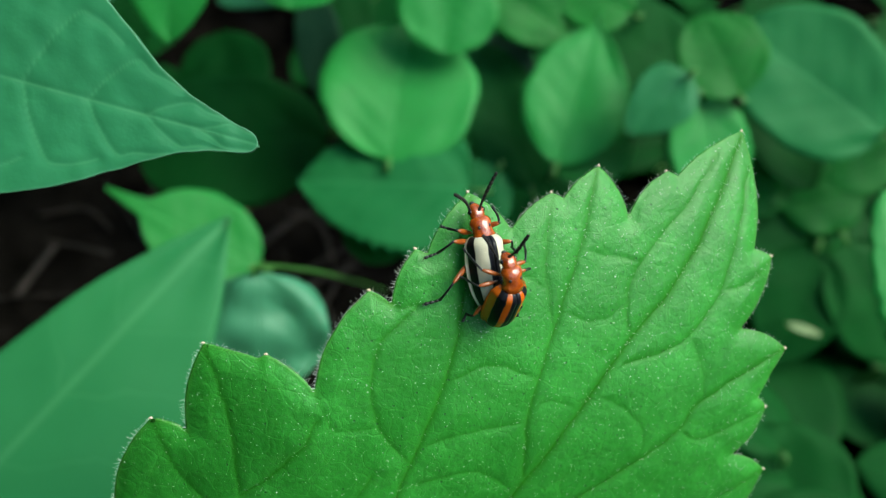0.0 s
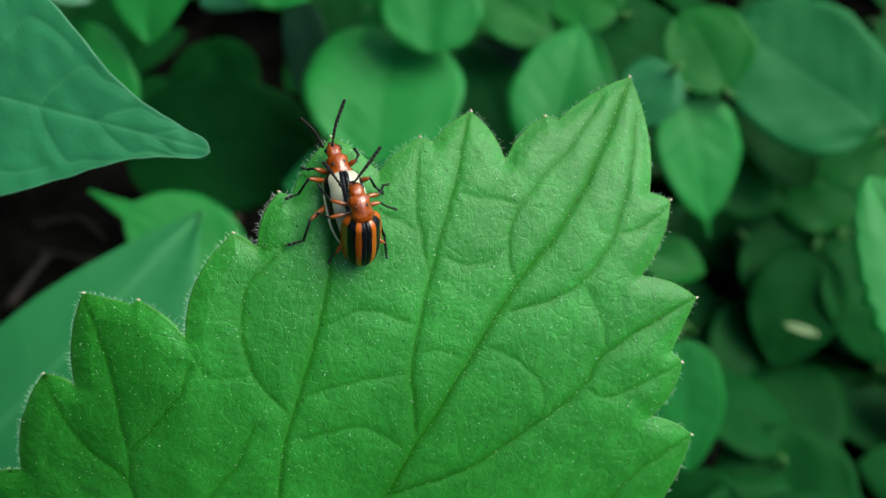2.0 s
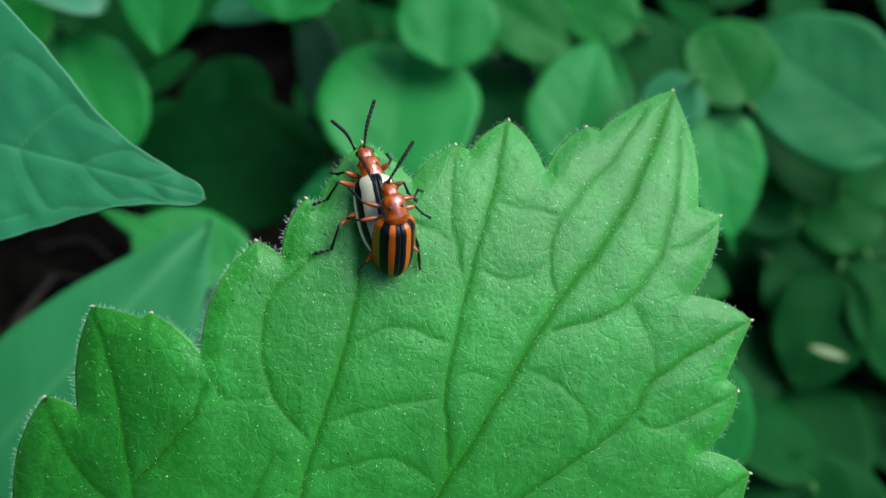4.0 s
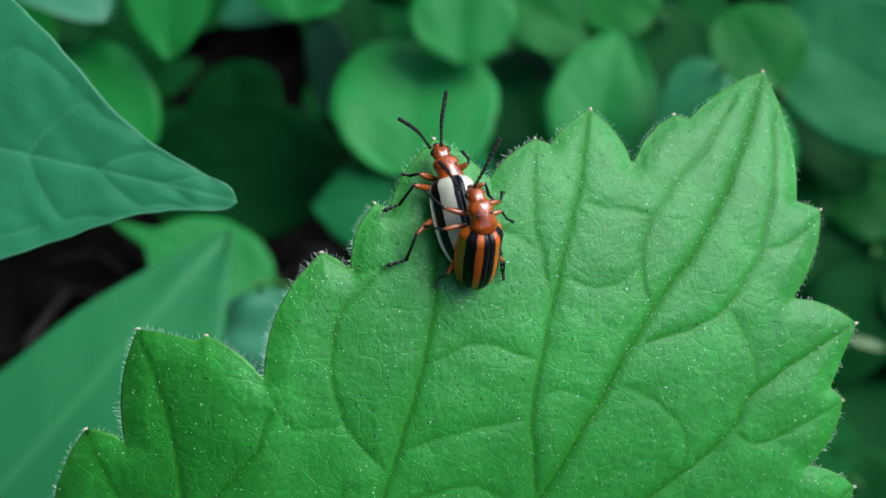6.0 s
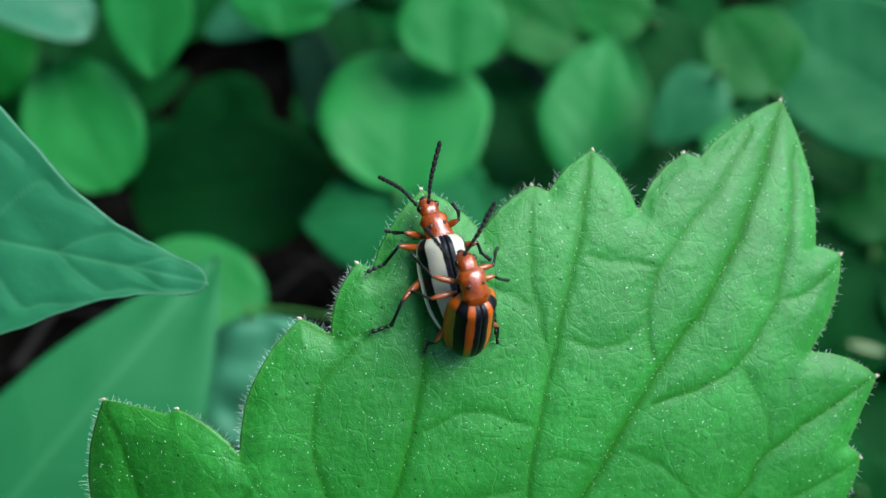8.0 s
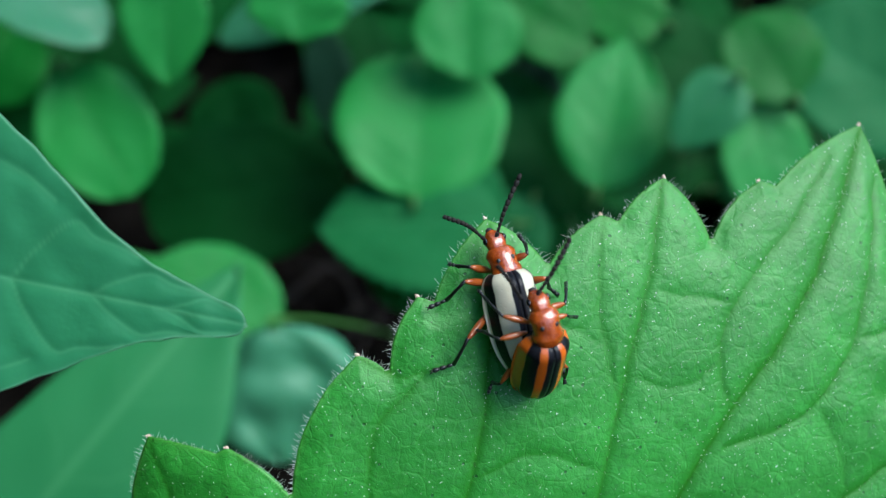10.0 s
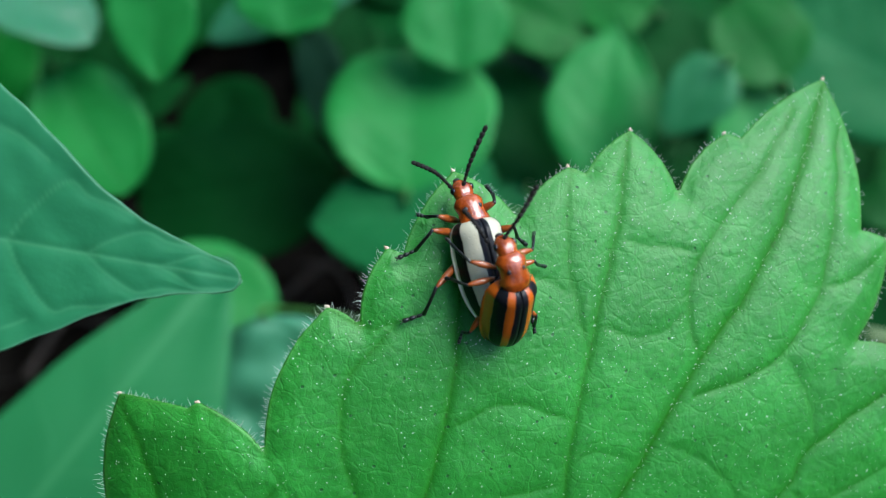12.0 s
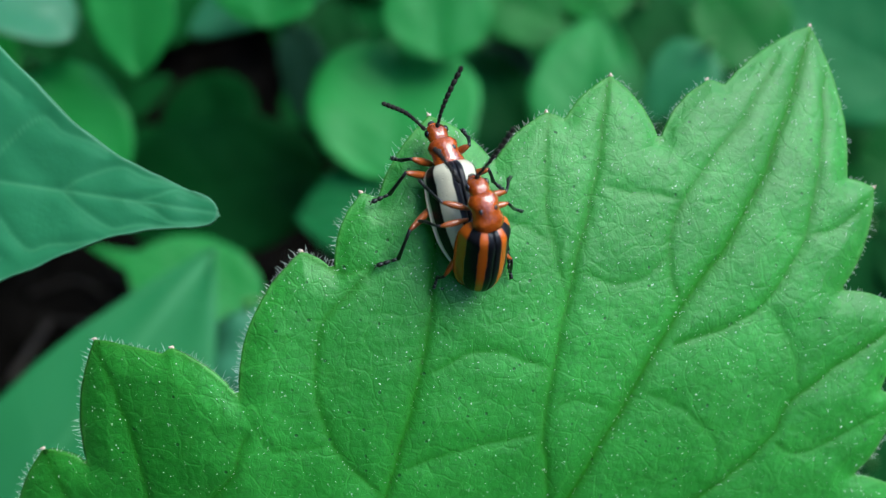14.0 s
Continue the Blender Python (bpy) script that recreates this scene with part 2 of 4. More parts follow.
M_DRY = plain_material("dry_reddish_leaf", (0.080, 0.032, 0.022), (0.180, 0.085, 0.058), 180, 0.7, 0.5, 0.0004)
M_RED = plain_material("orange_red_chitin", (0.190, 0.026, 0.003), (0.430, 0.082, 0.008), 1500, 0.2, 0.8, 0.00014, 0.6, 0, 0.9)
M_LEG = plain_material("amber_leg_chitin", (0.210, 0.044, 0.006), (0.330, 0.080, 0.012), 1500, 0.28, 0.1, 0.00002, 0.5, 0, 0.4)
M_BLACK = plain_material("black_chitin", (0.006, 0.006, 0.007), (0.016, 0.015, 0.015), 2500, 0.36, 0.3, 0.00003, 0.45)
M_FEELER = plain_material("dull_black_feeler", (0.007, 0.006, 0.005), (0.018, 0.015, 0.013), 4000, 0.7, 0.3, 0.00002, 0.2)
M_EYE = plain_material("black_faceted_eye", (0.004, 0.004, 0.005), (0.012, 0.012, 0.014), 9000, 0.15, 0.3, 0.00001, 0.6)
M_CREAM_CASE = wing_case_material("cream_striped_wing_case", (0.50, 0.46, 0.33), (0.62, 0.58, 0.44), 0.155, 0.56, 0.83)
M_ORANGE_CASE = wing_case_material("orange_striped_wing_case", (0.400, 0.076, 0.006), (0.500, 0.108, 0.010), 0.17, 0.36, 0.67)


# ---- mesh helpers (all lengths in millimetres) ----
def part(name, bm, material, parent, label="", smooth=True):
    data = bpy.data.meshes.new(name)
    bmesh.ops.recalc_face_normals(bm, faces=bm.faces)
    for v in bm.verts:
        v.co *= MM
    for face in bm.faces:
        face.smooth = smooth
    bm.to_mesh(data)
    bm.free()
    data.materials.append(material)
    ob = new(name, data)
    ob.parent = parent
    if label:
        tagged(ob, label)
    return ob


def tube(bm, points, radii, sides=8, cap=True):
    """A tapered tube through points."""
    pts = [Vector(p) for p in points]
    rings = []
    for i, p in enumerate(pts):
        ahead = (pts[min(i + 1, len(pts) - 1)] - pts[max(i - 1, 0)]).normalized()
        turn = ahead.to_track_quat("Z", "Y")
        rings.append([bm.verts.new(p + turn @ Vector((math.cos(a) * radii[i], math.sin(a) * radii[i], 0)))
                      for a in (2 * math.pi * k / sides for k in range(sides))])
    for a, b in zip(rings, rings[1:]):
        for k in range(sides):
            bm.faces.new((a[k], a[(k + 1) % sides], b[(k + 1) % sides], b[k]))
    if cap:
        bm.faces.new(list(reversed(rings[0])))
        bm.faces.new(rings[-1])
    return bm


def spline(points, steps):
    """A smooth curve through points (Catmull-Rom)."""
    p = [Vector(q) for q in points]
    p = [2 * p[0] - p[1], *p, 2 * p[-1] - p[-2]]
    out = []
    for i in range(1, len(p) - 2):
        for k in range(steps):
            t = k / steps
            a, b, c, d = p[i - 1], p[i], p[i + 1], p[i + 2]
            out.append(0.5 * ((2 * b) + (c - a) * t + (2 * a - 5 * b + 4 * c - d) * t * t + (3 * b - a - 3 * c + d) * t ** 3))
    return out + [p[-2]]


def blob(bm, centre, radii, turn=None, rings=12, sides=18):
    """A rounded body with the given half axes."""
    made = bmesh.ops.create_uvsphere(bm, u_segments=sides, v_segments=rings, radius=1.0)["verts"]
    m = Matrix.Translation(centre) @ (turn or Matrix.Identity(4)) @ Matrix.Diagonal((*radii, 1))
    bmesh.ops.transform(bm, matrix=m, verts=made)
    return made


# ---- ground ----
def soil_height(x, y):
    near = math.exp(-((x * x + (y - 0.15) ** 2) / 0.2))
    return near * (0.006 * noise.noise((x * 22, y * 22, 1)) + 0.0035 * noise.noise((x * 70, y * 70, 5)) + 0.0015 * noise.noise((x * 240, y * 240, 9)))


def build_ground():
    steps = [0.0028 * k for k in range(90)]
    while steps[-1] < 600:
        steps.append(steps[-1] * 1.22)
    axis = [-s for s in reversed(steps[1:])] + steps
    n = len(axis)
    verts = [(x, y + 0.15, soil_height(x, y + 0.15)) for y in axis for x in axis]
    faces = [(j * n + i, j * n + i + 1, (j + 1) * n + i + 1, (j + 1) * n + i) for j in range(n - 1) for i in range(n - 1)]
    data = bpy.data.meshes.new("ground")
    data.from_pydata(verts, [], faces)
    data.polygons.foreach_set("use_smooth", [True] * len(faces))
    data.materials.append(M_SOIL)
    return tagged(new("ground", data), "humus soil, shade under the plants put into its dark colour", "ground", kind="structure")


build_ground()


# ---- leaves ----
def blade_mesh(length, width, base_power, tip_power, fold, droop, wave, seed, nu=40, nv=16, tooth=0.0, point=0.0, skew=0.0, blunt=0.0, quilted=0.014, drawn=0.9):
    """A leaf blade that runs from its stalk along +x, its face up (+z)."""
    bm = bmesh.new()
    uv = bm.loops.layers.uv.new("UVMap")
    top = base_power / (base_power + tip_power)
    peak = top ** base_power * (1 - top) ** tip_power
    grid, where = [], {}
    for i in range(nu + 1):
        s = 0.5 - 0.5 * math.cos(math.pi * i / nu)
        half = 0.5 * width * (max(s, 0) ** base_power * max(1 - s, 0) ** tip_power) / peak
        if point:
            t = min(1.0, s / drawn)
            half = 0.5 * width * (t ** base_power * (1 - t) ** tip_power) / peak
            half = max(half, point * width * (1 - s) / 0.3 * (1.0 if s > drawn - 0.2 else 0.0))
        if blunt and s > 0.9:
            half += blunt * width * math.sin(math.pi * (s - 0.9) / 0.2) * math.sqrt(max(0.0, 1 - ((s - 0.9) / 0.1) ** 4))
        row = []
        for j in range(nv + 1):
            v = 2 * j / nv - 1
            edge = 1 + tooth * abs(v) ** 6 * (0.5 - abs((s * 11) % 1 - 0.5)) if tooth else 1
            edge *= 1 + abs(v) ** 3 * (0.07 * noise.noise((s * 3.3, 2.1 * (1 if v > 0 else -1), seed * 1.9)) + 0.03 * noise.noise((s * 13, 2.1 * (1 if v > 0 else -1), seed * 1.3)))
            y = v * half * edge * (1 + skew if v > 0 else 1 - skew)
            cup = fold * abs(y) - 0.35 * fold * y * y / (0.5 * width)
            ripple = wave * width * noise.noise((s * 3.1 + seed * 7.3, v * 1.7, seed * 3.7)) * (0.3 + 0.7 * abs(v))
            quilt = quilted * half * math.sin(2 * math.pi * (s - 0.85 * abs(y) / length) * 6) * min(1, abs(v) * 3) * (1 - abs(v) ** 3)
            row.append(bm.verts.new((length * s, y, cup - droop * length * s * s + ripple + quilt)))
            where[row[-1]] = (s, 0.5 + y / length)
        grid.append(row)
    for a, b in zip(grid, grid[1:]):
        for j in range(nv):
            face = bm.faces.new((a[j], b[j], b[j + 1], a[j + 1]))
            for loop in face.loops:
                loop[uv].uv = where[loop.vert]
    bmesh.ops.remove_doubles(bm, verts=[*grid[0], *grid[-1]], dist=1e-4)
    return bm


def thicken(ob, mm):
    mod = ob.modifiers.new("thickness", "SOLIDIFY")
    mod.thickness, mod.offset = mm * MM, -1
    return ob


def leaf_pose(base, tip, lean):
    """Where a leaf stands: from its stalk's end to its tip, its face turned towards lean."""
    x = (Vector(tip) - Vector(base)).normalized()
    z = Vector(lean)
    z = (z - x * z.dot(x)).normalized()
    y = z.cross(x)
    return Matrix.Translation(base) @ Matrix((x, y, z)).transposed().to_4x4()


LEAF_COUNT = [0]


def leaf(name, label, base, tip, width, material, lean, powers=(0.5, 0.6), fold=0.12, droop=0.10, wave=0.05, tooth=0.0, foot=None, stalk=0.5, point=0.0, group="", thick=0.3, skew=0.0, blunt=0.0, quilted=0.014, fine=36, drawn=0.9):
    """A leaf on its stalk. Places in metres, width in millimetres. foot: where the stalk enters the soil."""
    LEAF_COUNT[0] += 1
    seed = LEAF_COUNT[0]
    m = leaf_pose(base, tip, lean)
    root = new(name)
    root.matrix_world = m
    length = (Vector(tip) - Vector(base)).length / MM
    bm = blade_mesh(length, width, *powers, fold, droop, wave, seed, nu=fine, nv=fine // 2, tooth=tooth, point=point, skew=skew, blunt=blunt, quilted=quilted, drawn=drawn)
    thicken(part("blade", bm, material, root), thick)
    away = min(2.5, (base[2] + 0.006) / max(0.02, 0.15 - base[2]))
    foot = foot or (base[0] * (1 + away), base[1] * (1 + away), min(-0.006, base[2] - (0.15 - base[2]) * away))
    inv = m.inverted()
    end = inv @ Vector(foot) / MM
    mid = Vector((-0.18 * length, 0, -0.05 * length)).lerp(end, 0.35)
    pts = spline([(0.02 * length, 0, -0.2), (-0.08 * length, 0, -0.4), mid, end], 6)
    part("stalk", tube(bmesh.new(), pts, [stalk * (0.75 + 0.5 * k / len(pts)) for k in range(len(pts))], 8), M_STALK, root)
    return tagged(root, label, "leaf", group)


# ---- the toothed leaf under the beetles (its own millimetres, face up) ----
def on_leaf(x, y):
    return 0.3011 - 0.1898 * x + 0.0170 * y - 0.00022 * x * x - 0.00305 * x * y - 0.01214 * y * y


class Margin:
    """The outline, clockwise: each tooth gives the notch before its tip and the tip."""
    points, tips = [], []


def curve_to(p, bulge):
    if Margin.points:
        a, b = Vector(Margin.points[-1]), Vector(p)
        d = b - a
        c = (a + b) / 2 + Vector((-d.y, d.x)) * bulge
        n = max(3, int(d.length / 0.4))
        for k in range(1, n):
            t = k / n
            q = a * (1 - t) ** 2 + c * 2 * t * (1 - t) + b * t * t
            wob = 0.03 * noise.noise((q.x * 2.3, q.y * 2.3, 4))
            Margin.points.append((q.x + wob, q.y - wob))
    Margin.points.append(tuple(p))


def tooth(nx, ny, tx, ty, rise=0.16, fall=0.2):
    curve_to((nx, ny), fall)
    curve_to((tx, ty), rise)
    Margin.tips.append((tx, ty))


VEINS = []


def vein(width, *points):
    line = []
    for p in spline([(*p, 0) for p in points], 6):
        line.append((p.x + 0.16 * noise.noise((p.x * 0.9, p.y * 0.9, 2)), p.y + 0.16 * noise.noise((p.x * 0.9, p.y * 0.9, 7)), 0))
    VEINS.append((width, line))


def build_toothed_leaf():
    root = new("toothed_leaf")
    # left lobe, from the stalk upwards
    Margin.points.append((-11.5, -33.5))
    tooth(-19.0, -30.0, -27.5, -25.0)
    tooth(-26.0, -20.0, -29.0, -18.5)
    tooth(-26.0, -15.0, -26.4, -13.4)
    tooth(-24.1, -12.6, -22.1, -6.6)
    tooth(-20.4, -7.3, -19.6, -1.9, 0.14)
    tooth(-17.0, -2.6, -16.6, -2.35, 0.1, 0.05)
    # middle lobe
    tooth(-14.05, -4.65, -11.3, 1.45, 0.22, 0.14)
    tooth(-9.95, 0.55, -8.8, 3.9, 0.2)
    tooth(-8.1, 3.65, -5.9, 7.25, 0.14, 0.1)
    tooth(-3.1, 5.2, -0.7, 7.45, 0.16, 0.16)
    tooth(0.1, 7.15, 2.35, 9.2, 0.16, 0.1)
    tooth(4.5, 6.15, 7.0, 9.1, 0.2, 0.18)
    tooth(7.8, 8.9, 12.6, 12.0, 0.12, 0.1)
    # right flank
    tooth(13.7, 4.45, 15.05, 4.0, 0.1, 0.14)
    tooth(13.15, -0.8, 16.8, -2.15, 0.18, 0.16)
    tooth(15.25, -5.6, 16.0, -6.3, 0.2, 0.0)
    tooth(14.1, -9.8, 16.95, -11.1, 0.18, 0.22)
    tooth(14.6, -17.0, 16.0, -19.5, 0.18, 0.1)
    tooth(12.0, -23.0, 12.5, -27.0, 0.18, 0.12)
    tooth(4.0, -30.0, 0.0, -34.0, 0.14, 0.12)
    curve_to((-9.5, -33.5), 0.12)

    vein(1.0, (12.5, 11.7), (8.9, 3.6), (5.3, -1.4), (0.9, -8.8), (-2.3, -14.4), (-6.5, -23.5), (-10.5, -33.4))
    vein(0.7, (2.25, 9.0), (1.4, 4.5), (0.0, -1.2), (-1.0, -6.7), (-0.6, -11.0))
    vein(0.5, (10.6, 10.4), (8.9, 7.7), (5.5, 3.5), (4.7, 0.9), (5.3, -1.4))
    vein(0.6, (13.0, 9.6), (11.6, 2.4), (9.5, -1.1), (7.2, -2.4), (5.0, -3.0))
    vein(0.75, (16.6, -2.2), (11.2, -5.5), (9.4, -8.0), (6.8, -10.1), (2.4, -13.2), (-2.4, -14.9))
    vein(0.4, (15.0, 3.7), (13.1, 2.2), (11.1, 1.8))
    vein(0.6, (16.7, -11.2), (12.6, -14.4), (9.1, -18.7), (-6.0, -23.0))
    vein(0.4, (15.9, -6.3), (11.6, -8.4), (9.7, -7.8))
    vein(0.4, (-0.6, 7.3), (-0.9, 4.2), (-0.5, 1.4), (0.0, -0.9))
    vein(0.8, (-5.8, 7.0), (-5.6, 2.6), (-6.2, -2.8), (-7.0, -6.2), (-8.0, -9.3), (-9.2, -15.0), (-10.3, -33.4))
    vein(0.5, (-11.2, 1.3), (-9.5, 0.5), (-8.5, 0.6), (-10.5, -1.7), (-10.8, -4.6), (-10.0, -7.4), (-8.2, -9.5))
    vein(0.32, (-6.3, -4.0), (-3.7, -3.0), (-0.8, -3.9))
    vein(0.32, (-7.3, -8.2), (-4.0, -7.3), (-1.0, -6.8))
    vein(0.32, (-7.7, -11.0), (-3.8, -10.3), (-1.3, -11.9))
    vein(0.5, (-19.5, -2.2), (-18.4, -6.2), (-17.8, -11.6), (-17.4, -16.0), (-11.0, -33.0))
    vein(0.6, (-17.8, -11.5), (-14.8, -8.5), (-13.8, -6.5))
    vein(0.5, (-16.5, -18.0), (-12.2, -13.5), (-10.4, -10.2))
    vein(0.4, (-22.0, -6.8), (-20.5, -10.5), (-17.8, -13.5))
    vein(0.22, (4.7, 0.9), (2.7, -0.3), (0.4, 0.4))
    vein(0.22, (2.5, -6.1), (0.4, -5.4), (-0.9, -6.0))
    vein(0.22, (6.8, -10.1), (7.1, -8.0), (5.6, -6.2), (3.2, -5.0))
    vein(0.16, (2.4, -13.2), (1.9, -11.2), (3.3, -9.6))
    vein(0.22, (9.5, -1.1), (10.6, -3.6), (11.2, -5.5))
    vein(0.22, (5.5, 3.5), (3.2, 3.9), (1.4, 4.2))
    vein(0.22, (-4.6, 3.2), (-2.5, 2.6), (-0.4, 1.6))
    vein(0.22, (-14.0, -4.9), (-12.8, -7.0), (-10.3, -6.9))

    outline = np.array(Margin.points)
    seg_a, seg_b = outline, np.roll(outline, -1, 0)
    step = 0.09
    lo, hi = outline.min(0) - step, outline.max(0) + step
    xs, ys = np.arange(lo[0], hi[0], step), np.arange(lo[1], hi[1], step)
    gx, gy = np.meshgrid(xs, ys)
    pts = np.stack([gx.ravel(), gy.ravel()], 1)
    best = np.full(len(pts), 1e9)
    nearest = np.zeros_like(pts)
    inside = np.zeros(len(pts), bool)
    for a, b in zip(seg_a, seg_b):
        d = b - a
        t = np.clip(((pts - a) @ d) / (d @ d + 1e-12), 0, 1)
        q = a + t[:, None] * d
        far = ((pts - q) ** 2).sum(1)
        closer = far < best
        best[closer], nearest[closer] = far[closer], q[closer]
        if a[1] != b[1]:
            cross = (a[1] > pts[:, 1]) != (b[1] > pts[:, 1])
            inside ^= cross & (pts[:, 0] < a[0] + (pts[:, 1] - a[1]) / (b[1] - a[1]) * d[0])
    signed = np.sqrt(best) * np.where(inside, 1, -1)
    snap = signed < 0.55 * step
    rim = np.clip(signed, 0, 3)
    pts[snap] = nearest[snap]
    gap = np.full(len(pts), 9.0)
    mark = np.zeros(len(pts))
    rib = np.zeros(len(pts))
    for wide, line in VEINS:
        line = np.array(line)[:, :2]
        own = np.full(len(pts), 81.0)
        for a, b in zip(line, line[1:]):
            d = b - a
            t = np.clip(((pts - a) @ d) / (d @ d + 1e-12), 0, 1)
            own = np.minimum(own, ((pts - a - t[:, None] * d) ** 2).sum(1))
        own = np.sqrt(own)
        gap = np.minimum(gap, own + 0.75 * (1 - wide))
        # narrow line is the vein, wide halo paints flanks missing the sky sheen
        mark = np.maximum(mark, wide ** 0.7 * np.maximum(np.exp(-(own / (0.055 + 0.07 * wide)) ** 2), 0.56 * np.exp(-(own / (0.14 + 0.22 * wide)) ** 2)))
        rib = np.maximum(rib, wide * np.exp(-(own / 0.14) ** 2))
    x, y = pts[:, 0], pts[:, 1]
    z = on_leaf(x, y)
    z += 0.23 * (1 - np.exp(-(gap / 0.6) ** 1.2)) * np.minimum(1, rim / 1.2) - 0.04 * rib
    bumps = np.array([noise.noise((px * 0.6, py * 0.6, 3)) * 0.07 + noise.noise((px * 1.9, py * 1.9, 8)) * 0.022 + noise.noise((px * 4.3, py * 4.3, 8)) * 0.018 for px, py in pts])
    z += bumps * np.minimum(1, 0.3 + gap / 1.5) - 0.12 * np.exp(-(rim / 0.5) ** 2)
    # the side lobe hangs
    beyond = np.maximum(0, -13.5 - x)
    hang = 0.48 * (beyond - 1.5 * (1 - np.exp(-beyond / 1.5)))
    x, y, z = (x + 1) * (1 + hang / 45) - 1, (y + 5) * (1 + hang / 45) - 5 - 0.08 * np.minimum(beyond, 8), z - hang
    nx, ny = len(xs), len(ys)
    keep = (signed > -0.8 * step).reshape(ny, nx)
    quad = keep[:-1, :-1] & keep[1:, :-1] & keep[:-1, 1:] & keep[1:, 1:]
    jj, ii = np.nonzero(quad)
    faces = np.stack([jj * nx + ii, jj * nx + ii + 1, (jj + 1) * nx + ii + 1, (jj + 1) * nx + ii], 1)
    used = np.unique(faces)
    index = np.full(len(pts), -1)
    index[used] = np.arange(len(used))
    data = bpy.data.meshes.new("blade")
    data.from_pydata((np.stack([x, y, z], 1)[used] * MM).tolist(), [], index[faces].tolist())
    data.polygons.foreach_set("use_smooth", [True] * len(faces))
    data.attributes.new("vein", "FLOAT", "POINT").data.foreach_set("value", mark[used].astype(np.float32))
    data.attributes.new("rim", "FLOAT", "POINT").data.foreach_set("value", np.exp(-(np.maximum(signed, 0) / 0.14) ** 2)[used].astype(np.float32))
    data.materials.append(M_TOOTHED)
    blade = new("blade", data)
    blade.parent = root
    thicken(blade, 0.22)

    rng = random.Random(4)

    def top(px, py):
        i, j = round((px - lo[0]) / step), round((py - lo[1]) / step)
        k = min(max(j, 0), ny - 1) * nx + min(max(i, 0), nx - 1)
        return x[k] + px - pts[k][0], y[k] + py - pts[k][1], z[k]

    bm = bmesh.new()

    def hair(px, py, way, length, thick):
        base = Vector(top(px, py)) - Vector((0, 0, 0.03))
        way = Vector(way).normalized()
        bend = Vector((rng.uniform(-1, 1), rng.uniform(-1, 1), rng.uniform(-0.3, 0.3))) * 0.22 * length
        tube(bm, [base, base + way * length * 0.55 + bend * 0.3, base + way * length + bend], [thick, thick * 0.8, thick * 0.15], 3, False)

    for a, b in zip(seg_a, seg_b):
        d = Vector(b - a)
        n = max(1, int(d.length / 0.085))
        out = Vector((-d.y, d.x)).normalized() if d.length else Vector((0, 1))
        for k in range(n):
            if rng.random() < (1.0 if a[0] < -1 else 0.7 if a[0] < 9 else 0.4) * (0.6 + 1.0 * abs(noise.noise((a[0] * 0.9, a[1] * 0.9, 6)))):
                p = Vector(a) + d * ((k + rng.random()) / n)
                lean = d.normalized() * rng.uniform(-0.5, 0.7)
                hair(p.x, p.y, (out.x + lean.x, out.y + lean.y, rng.uniform(0.0, 0.7)), rng.uniform(0.12, 0.26) if rng.random() < (0.7 if a[0] < 9 else 0.95) else rng.uniform(0.26, 0.42), 0.0085)
    ok = np.nonzero(signed > 0.2)[0]
    for k in rng.sample(list(ok), 8000):
        px, py = pts[k]
        hair(px, py, (rng.uniform(-0.3, 0.9), rng.uniform(0.1, 1.2), rng.uniform(0.35, 0.9)), rng.uniform(0.05, 0.13), rng.uniform(0.014, 0.026) if rng.random() < 0.94 else rng.uniform(0.026, 0.04))
    along = np.nonzero((signed > 0.2) & (mark > 0.45))[0]
    for k in rng.sample(list(along), 450):
        px, py = pts[k]
        hair(px, py, (rng.uniform(-0.3, 0.9), rng.uniform(0.1, 1.2), rng.uniform(0.35, 0.9)), rng.uniform(0.06, 0.16), rng.uniform(0.011, 0.018))
    fuzz = part("hairs", bm, M_HAIR, root, "short pale bristles on blade and margin")
    tagged(fuzz, kind="stuff")
    for k, (px, py) in enumerate(Margin.tips):
        bm = bmesh.new()
        inward = Vector((2 - px, -6 - py)).normalized()
        c = Vector(top(px, py)) - Vector((0, 0, 0.08))
        blob(bm, c, (0.10, 0.10, 0.08), None, 6, 8)
        tube(bm, [c, c - Vector((*inward * 0.09, -0.02)), c - Vector((*inward * 0.15, -0.03))], [0.07, 0.05, 0.02], 6)
        part("tooth_tip", bm, M_TOOTH, root, "pinkish hardened tooth tip")
    foot = spline([(-10.2, -32.8, on_leaf(-10.2, -32.8)), (-12, -42, -28), (-13, -60, -62), (-36.4, -98.0, -79.1)], 8)
    part("stalk", tube(bmesh.new(), foot, [0.85 + 0.02 * k for k in range(len(foot))], 10), M_STALK, root)
    return tagged(root, "bright green toothed hairy leaf with deep veins", "leaf")


toothed_leaf = build_toothed_leaf()


